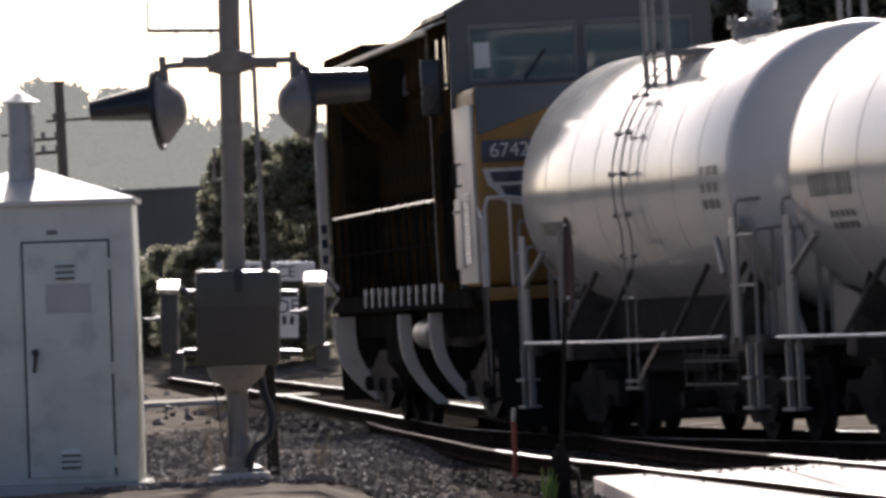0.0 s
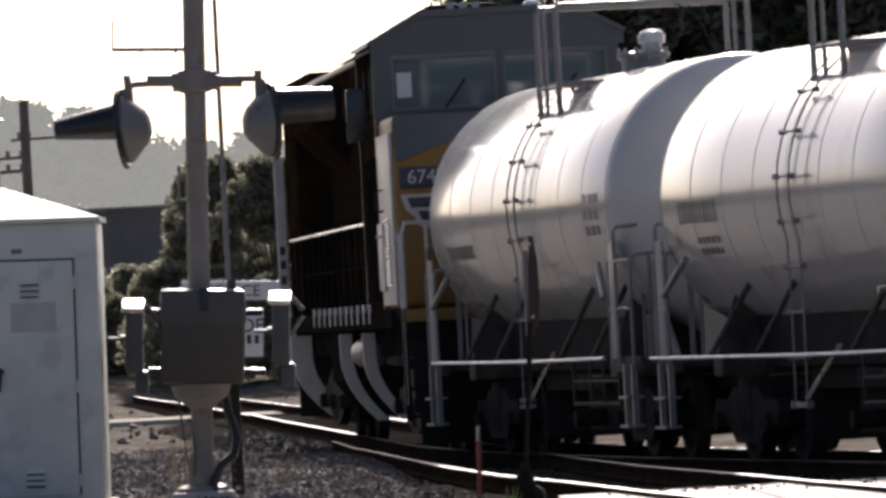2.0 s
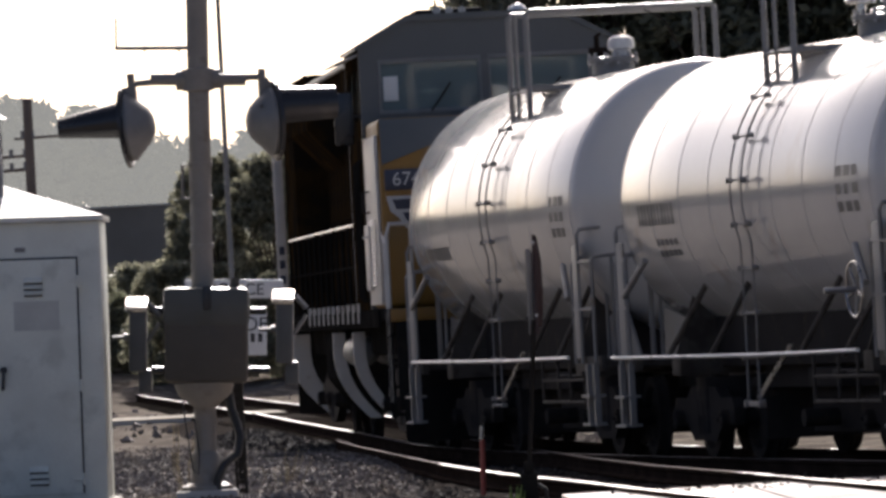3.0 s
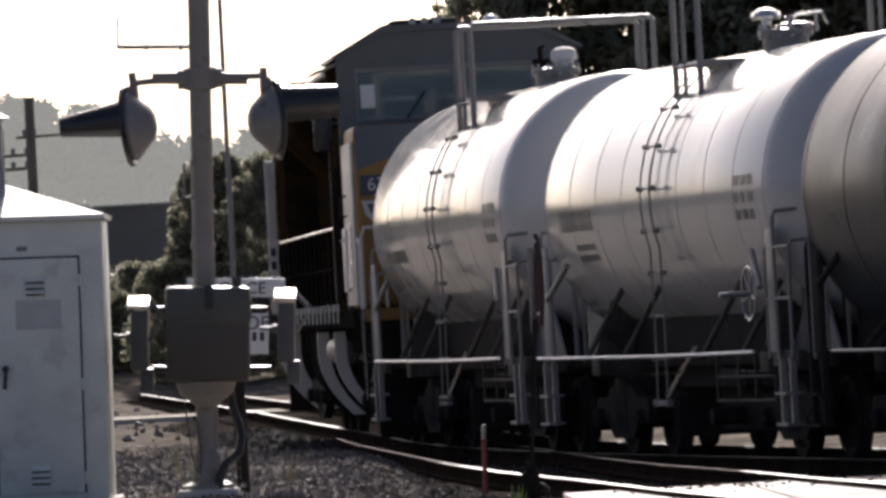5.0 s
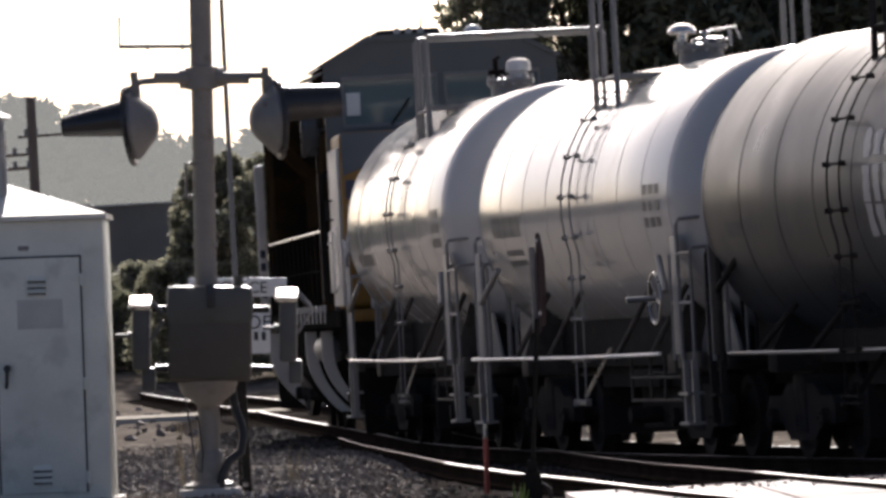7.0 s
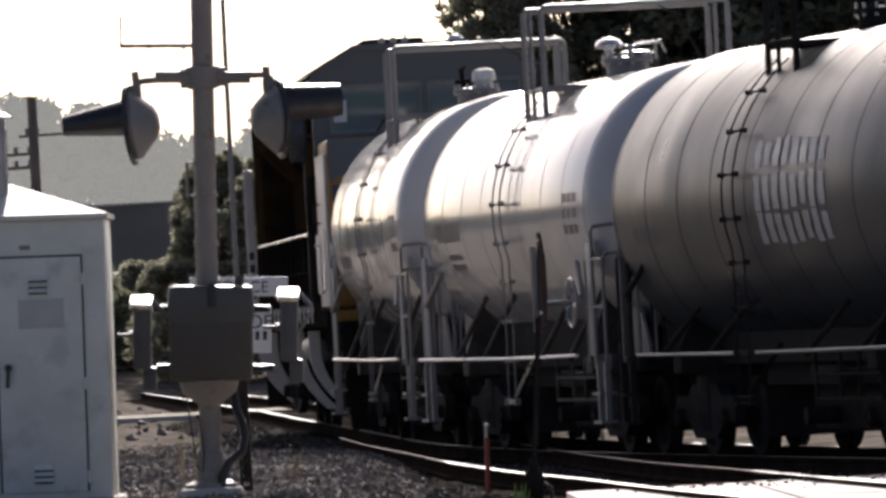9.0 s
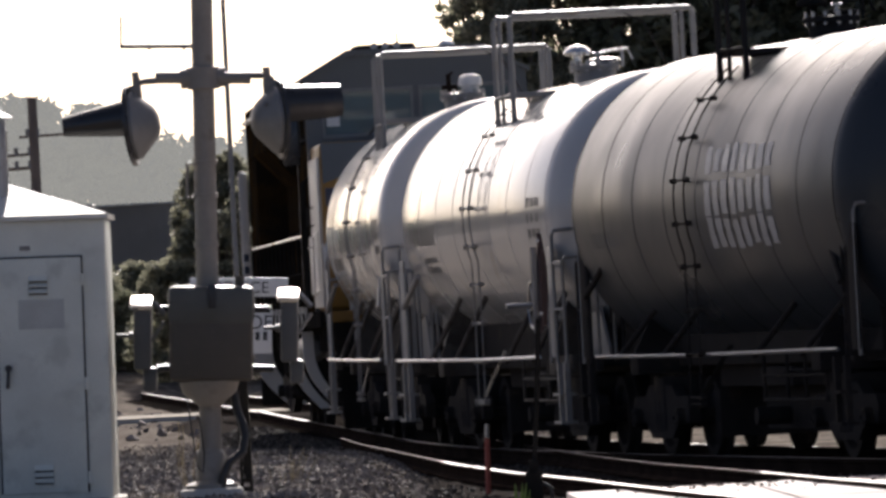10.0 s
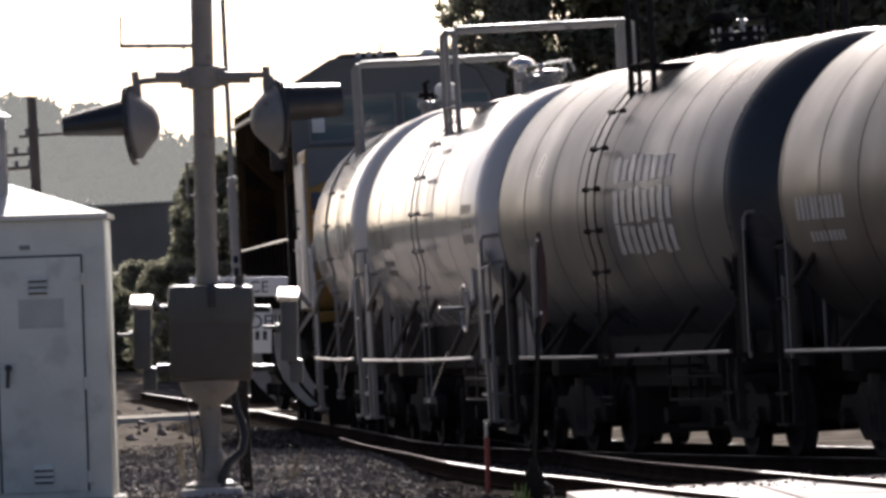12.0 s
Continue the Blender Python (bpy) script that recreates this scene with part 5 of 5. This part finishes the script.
# ---- vegetation ----
def leaf_cloud(centres, per, size, rng, flat=1.0):
    n = len(centres) * per
    c = np.repeat(np.array([p[:3] for p in centres]), per, axis=0)
    r = np.repeat(np.array([p[3] for p in centres]), per)
    d = rng.normal(size=(n, 3))
    d /= np.linalg.norm(d, axis=1)[:, None]
    p = c + d * (r * rng.random(n) ** 0.45)[:, None] * (1, 1, flat)
    a = rng.normal(size=(n, 3))
    a /= np.linalg.norm(a, axis=1)[:, None]
    b = np.cross(a, rng.normal(size=(n, 3)))
    b /= np.linalg.norm(b, axis=1)[:, None]
    s = size * rng.uniform(0.5, 1.3, n)[:, None]
    v = np.stack([p - a * s, p + b * s * 0.42, p + a * s, p - b * s * 0.42], axis=1).reshape(-1, 3)
    f = np.arange(4 * n).reshape(-1, 4)
    return v.tolist(), f.tolist()


def tree(label, x, y, z, height, spread, clumps, per, leaf, mat, seed, low=0.25, trunk=0.22, name="tree"):
    t = thing(name, label, "tree" if name == "tree" else "bush")
    rng = np.random.default_rng(seed)
    tops = []
    bm = bmesh.new()
    rod(bm, (x, y, z - 0.3), (x + 0.1 * spread * rng.normal(), y, z + height * 0.55), trunk, 10, trunk * 0.45)
    for k in range(clumps):
        f = rng.random() ** 0.8
        h = z + height * (low + (0.97 - low) * f)
        wide = spread * math.sin(math.pi * (0.12 + 0.8 * f) ** 0.9) ** 0.7
        a = rng.random() * math.tau
        rr = wide * math.sqrt(rng.random())
        tops.append((x + rr * math.cos(a), y + rr * 0.7 * math.sin(a), h, spread * rng.uniform(0.1, 0.22)))
    for px, py, pz, r in tops[::3]:
        rod(bm, (x, y, z + height * 0.25), (px, py, pz), trunk * 0.28, 6, trunk * 0.07)
    part("trunk", bm, BARK, t)
    v, f = leaf_cloud(tops, per, leaf, rng, 0.8)
    quads("crown", v, f, mat, t)
    return t


tree("dense dark evergreen tree with ragged edge behind the train", 5.2, 205, -0.2, 15.5, 4.6, 320, 200, 0.19, LEAF, 11)
tree("dense dark evergreen tree behind the train", 10.5, 208, -0.2, 17.0, 5.6, 320, 200, 0.2, LEAF, 12)
tree("tall dark evergreen tree behind the train", 15.5, 212, -0.2, 17.0, 6.0, 220, 200, 0.21, LEAF, 13)
tree("thin pale-leaved tree at the edge of the grove", 1.7, 202, -0.2, 11.2, 1.9, 150, 110, 0.11, LEAF_PALE, 14, low=0.4)
tree("rounded green tree beyond the crossing, paled for haze", -6.0, 226, 0.3, 6.3, 1.6, 260, 200, 0.08, LEAF_PALE, 15, low=0.06, trunk=0.12)
tree("dark green tree beyond the crossing", -4.2, 223, 0.1, 6.3, 1.9, 280, 210, 0.08, LEAF_PALE, 16, low=0.05, trunk=0.1)
tree("low bush beside the mast, paled for haze", -7.3, 224, 0.1, 3.4, 1.6, 150, 130, 0.075, LEAF_PALE, 17, low=0.03, trunk=0.08, name="bush")
tree("low bush at the foot of the bank, lightened for haze", -9.4, 228, 0.3, 2.6, 1.6, 150, 130, 0.075, LEAF, 18, low=0.03, trunk=0.08, name="bush")
tree("pale bush under the shed", -10.6, 234, 0.8, 3.0, 2.2, 150, 130, 0.08, LEAF_PALE, 19, low=0.03, trunk=0.1, name="bush")
tree("small bush beside the far rails, paled for haze", -8.3, 232, 0.6, 3.0, 1.4, 150, 130, 0.075, LEAF_PALE, 20, low=0.03, trunk=0.08, name="bush")


def bank():
    """A scrubby rise beyond the yard."""
    rng = np.random.default_rng(8)
    xs, ys = np.linspace(-60, 60, 80), np.linspace(215, 330, 24)
    verts = [(x, y, -0.35 + 3.2 * min(1.0, (y - 215) / 45) + rng.normal(0, 0.12)) for y in ys for x in xs]
    n = len(xs)
    ob = quads("bank", verts, [(j * n + i, j * n + i + 1, (j + 1) * n + i + 1, (j + 1) * n + i) for j in range(len(ys) - 1) for i in range(n - 1)], BALLAST)
    tagged(ob, "dry scrubby bank rising beyond the yard", "bank", kind="structure")


bank()


def ridge(name, label, y, left, right, base, height, rough, mat, seed, per):
    rng = np.random.default_rng(seed)
    centres = []
    for i in range(560):
        x = left + (right - left) * rng.random()
        crest = base + height * (0.72 + 0.28 * noise.noise((x * 0.02, seed, 0)) + 0.12 * noise.noise((x * 0.09, 3, seed)))
        h = crest * rng.random() ** 0.5
        centres.append((x, y + rng.random() * 40 - h, h, rough * rng.uniform(0.5, 1.1)))
    v, f = leaf_cloud(centres, per, rough * 0.26, rng, 0.9)
    return tagged(quads(name, v, f, mat), label, "far woods", kind="stuff")


# Distance haze is painted on as a faint glow of the woods.
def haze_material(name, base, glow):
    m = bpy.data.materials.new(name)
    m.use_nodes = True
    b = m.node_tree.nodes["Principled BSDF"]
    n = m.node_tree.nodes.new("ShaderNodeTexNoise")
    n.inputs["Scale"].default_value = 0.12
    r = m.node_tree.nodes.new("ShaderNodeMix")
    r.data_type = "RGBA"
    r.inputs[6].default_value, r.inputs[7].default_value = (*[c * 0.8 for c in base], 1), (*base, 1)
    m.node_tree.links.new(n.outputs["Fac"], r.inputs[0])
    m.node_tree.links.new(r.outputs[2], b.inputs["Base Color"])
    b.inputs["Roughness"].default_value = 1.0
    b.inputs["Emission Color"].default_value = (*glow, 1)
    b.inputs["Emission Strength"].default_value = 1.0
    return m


FAR_WOODS = haze_material("far_woods_haze_glow", (0.12, 0.125, 0.1), (0.2, 0.2, 0.19))
NEAR_WOODS = haze_material("nearer_woods_haze_glow", (0.1, 0.105, 0.08), (0.1, 0.098, 0.09))
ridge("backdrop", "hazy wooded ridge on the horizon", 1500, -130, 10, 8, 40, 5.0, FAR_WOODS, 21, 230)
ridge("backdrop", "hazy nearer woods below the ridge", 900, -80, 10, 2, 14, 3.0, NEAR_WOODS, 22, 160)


def yard_woods():
    """A belt of low trees along the edge of the yard, mirrored in the polished tank shells."""
    rng = np.random.default_rng(27)
    centres = []
    for i in range(520):
        f = rng.random()
        x, y = -19 - 95 * f, 235 - 75 * f + rng.uniform(-7, 7)
        crest = 5.2 + 0.7 * noise.noise((f * 9, 0, 4)) + 0.4 * noise.noise((f * 40, 2, 0))
        centres.append((x, y, crest * rng.random() ** 0.7, rng.uniform(0.9, 1.5)))
    v, f = leaf_cloud(centres, 130, 0.36, rng, 0.8)
    tagged(quads("yard_woods", v, f, LEAF), "dark evergreen woods along the edge of the yard", "woods", kind="stuff")


yard_woods()


def hill(name, label, y, crest, mat):
    xs = np.linspace(-900, 900, 160)
    verts = []
    for x in xs:
        top = crest * (0.8 + 0.2 * noise.noise((x * 0.01, y, 0)))
        verts += [(x, y, -1.0), (x, y + 60, top)]
    ob = quads(name, verts, [(2 * i, 2 * i + 2, 2 * i + 3, 2 * i + 1) for i in range(len(xs) - 1)], mat)
    tagged(ob, label, "hill", kind="structure")


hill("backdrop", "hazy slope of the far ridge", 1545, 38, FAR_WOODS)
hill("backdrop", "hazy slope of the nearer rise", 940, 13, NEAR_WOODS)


# ---- loose things on the ground ----
def weeds(label, x, y, z, n, high, mat, seed, wide):
    w = thing("weed", label, "weed")
    rng = random.Random(seed)
    bm = bmesh.new()
    for k in range(n):
        a = rng.random() * math.tau
        r = wide * rng.random()
        h = high * rng.uniform(0.5, 1.0)
        b = (x + r * math.cos(a) * 0.3, y + r * math.sin(a) * 0.3, z - 0.03)
        e = (x + r * math.cos(a), y + r * math.sin(a), z + h)
        mid = ((b[0] + e[0]) / 2 - 0.02, (b[1] + e[1]) / 2, (b[2] + e[2]) / 2 + 0.05 * h)
        pipe(bm, [b, mid, e], 0.004, 4)
        if mat is FRESH:
            rod(bm, mid, e, 0.022, 5, 0.002)
    part("stems", bm, mat, w)


weeds("dry grey weed stalks in the gravel", -1.35, 70, 0.05, 14, 0.5, DRY, 1, 0.25)
weeds("dry weed stalks beside the mast", -2.0, 62.6, 0.28, 8, 0.7, DRY, 2, 0.18)
weeds("small fresh green weed at the switch stand", 0.6, 69.85, -0.28, 11, 0.42, FRESH, 3, 0.09)


def near_gravel(rng):
    y = 60 + 75 * rng.random() ** 1.25
    half = y * 0.054
    x = rng.uniform(-half * 0.9, half * 0.35)
    return x, y, ground_z(x, y)


def shoulder(rng):
    s = rng.uniform(-40, 36)
    b = -1.0 - abs(rng.normal(0, 0.55))
    m = on_track(s, b)
    x, y, z = m.translation
    return x, y, GRADE * s - (0.195 if abs(b) < 1.6 else 0.205 + 0.21 * (abs(b) - 1.6))


stones("gravel", "loose broken gravel over the yard", 52000, near_gravel, 0.008, 0.04, 31)
stones("ballast", "ballast along the shoulder of the track, darkened for train shadow", 22000, shoulder, 0.015, 0.05, 32, DARK_STONE)
stones("gravel", "pale rubble beyond the tracks", 500, lambda rng: (rng.uniform(-10, -2.5), rng.uniform(140, 215), -0.28), 0.04, 0.17, 33)


stones("grit", "dark grit and debris swept onto the crossing panels", 420, lambda rng: (rng.uniform(1.3, 5.0), 72.3 - abs(rng.normal(0, 1.4)), -0.045), 0.006, 0.03, 34, DARK_STONE)


def bed(label, frames, profile, seed):
    """A raised bed of ballast under a track."""
    bm = bmesh.new()
    rng = random.Random(seed)
    rows_ = [[bm.verts.new(f @ Vector((x, 0, z + rng.uniform(-0.015, 0.015)))) for x, z in profile] for f in frames]
    for a, b in zip(rows_, rows_[1:]):
        for k in range(len(profile) - 1):
            bm.faces.new((a[k], a[k + 1], b[k + 1], b[k]))
    tagged(part("ballast_bed", bm, SHADOW_BED), label, "ballast", kind="structure")


# Both beds carry the train's shadow in their colour.
bed("ballast bed under the curved track, darkened for train shadow", [on_track(i * 0.75) for i in range(-60, 78)], ((-2.6, -0.42), (-1.6, -0.21), (-0.9, -0.19), (0, -0.2), (0.9, -0.19), (1.6, -0.21), (2.6, -0.42)), 4)
bed("ballast bed under the joining track, darkened for train shadow", straight_frames(SIDING[1:7], 9), ((-2.1, -0.4), (-1.4, -0.2), (-0.8, -0.18), (0, -0.19), (0.8, -0.18), (2.2, -0.19), (3.4, -0.3)), 5)


def joining_shoulder(rng):
    f = rng.choice(len(JOIN))
    m = JOIN[f] @ Matrix.Translation((rng.uniform(-1.7, 2.6), rng.uniform(-0.5, 0.5), -0.2))
    return tuple(m.translation)


JOIN = straight_frames(SIDING[1:7], 10)
stones("ballast", "ballast round the joining track, darkened for train shadow", 7000, joining_shoulder, 0.012, 0.045, 35, DARK_STONE)


# ---- what moves: the train draws away along the curve ----
PLACES = [-16.327, -14.579, -12.812, -11.032, -9.245, -7.447, -5.637, -3.817, -1.984, -0.142, 1.700, 3.549, 5.403]


def along(t):
    """How far the first tank car has come, gliding between whole seconds."""
    i = min(int(t), 11)
    f = t - i
    p = PLACES
    m0 = (p[min(i + 1, 12)] - p[max(i - 1, 0)]) / (min(i + 1, 12) - max(i - 1, 0))
    m1 = (p[min(i + 2, 12)] - p[i]) / (min(i + 2, 12) - i)
    h = (2 * f ** 3 - 3 * f ** 2 + 1, f ** 3 - 2 * f ** 2 + f, -2 * f ** 3 + 3 * f ** 2, f ** 3 - f ** 2)
    return h[0] * p[i] + h[1] * m0 + h[2] * p[i + 1] + h[3] * m1


def motions():
    for car, ahead, reach in ((loco, 16.325, 6.6), (tank_car_one, 0.0, 3.7), (tank_car_two, -11.395, 3.7), (tank_car_three, -22.191, 3.7), (tank_car_four, -34.071, 3.7)):
        walk(car, [(t, on_trucks(along(t) + ahead, reach)) for t in range(13)])
    for w, y, r in WHEELSETS:
        walk(w, [(k * 0.2, pose(0, y, r, -math.degrees(along(k * 0.2) - PLACES[0]) / r, 0, 0)) for k in range(61)])


motions()
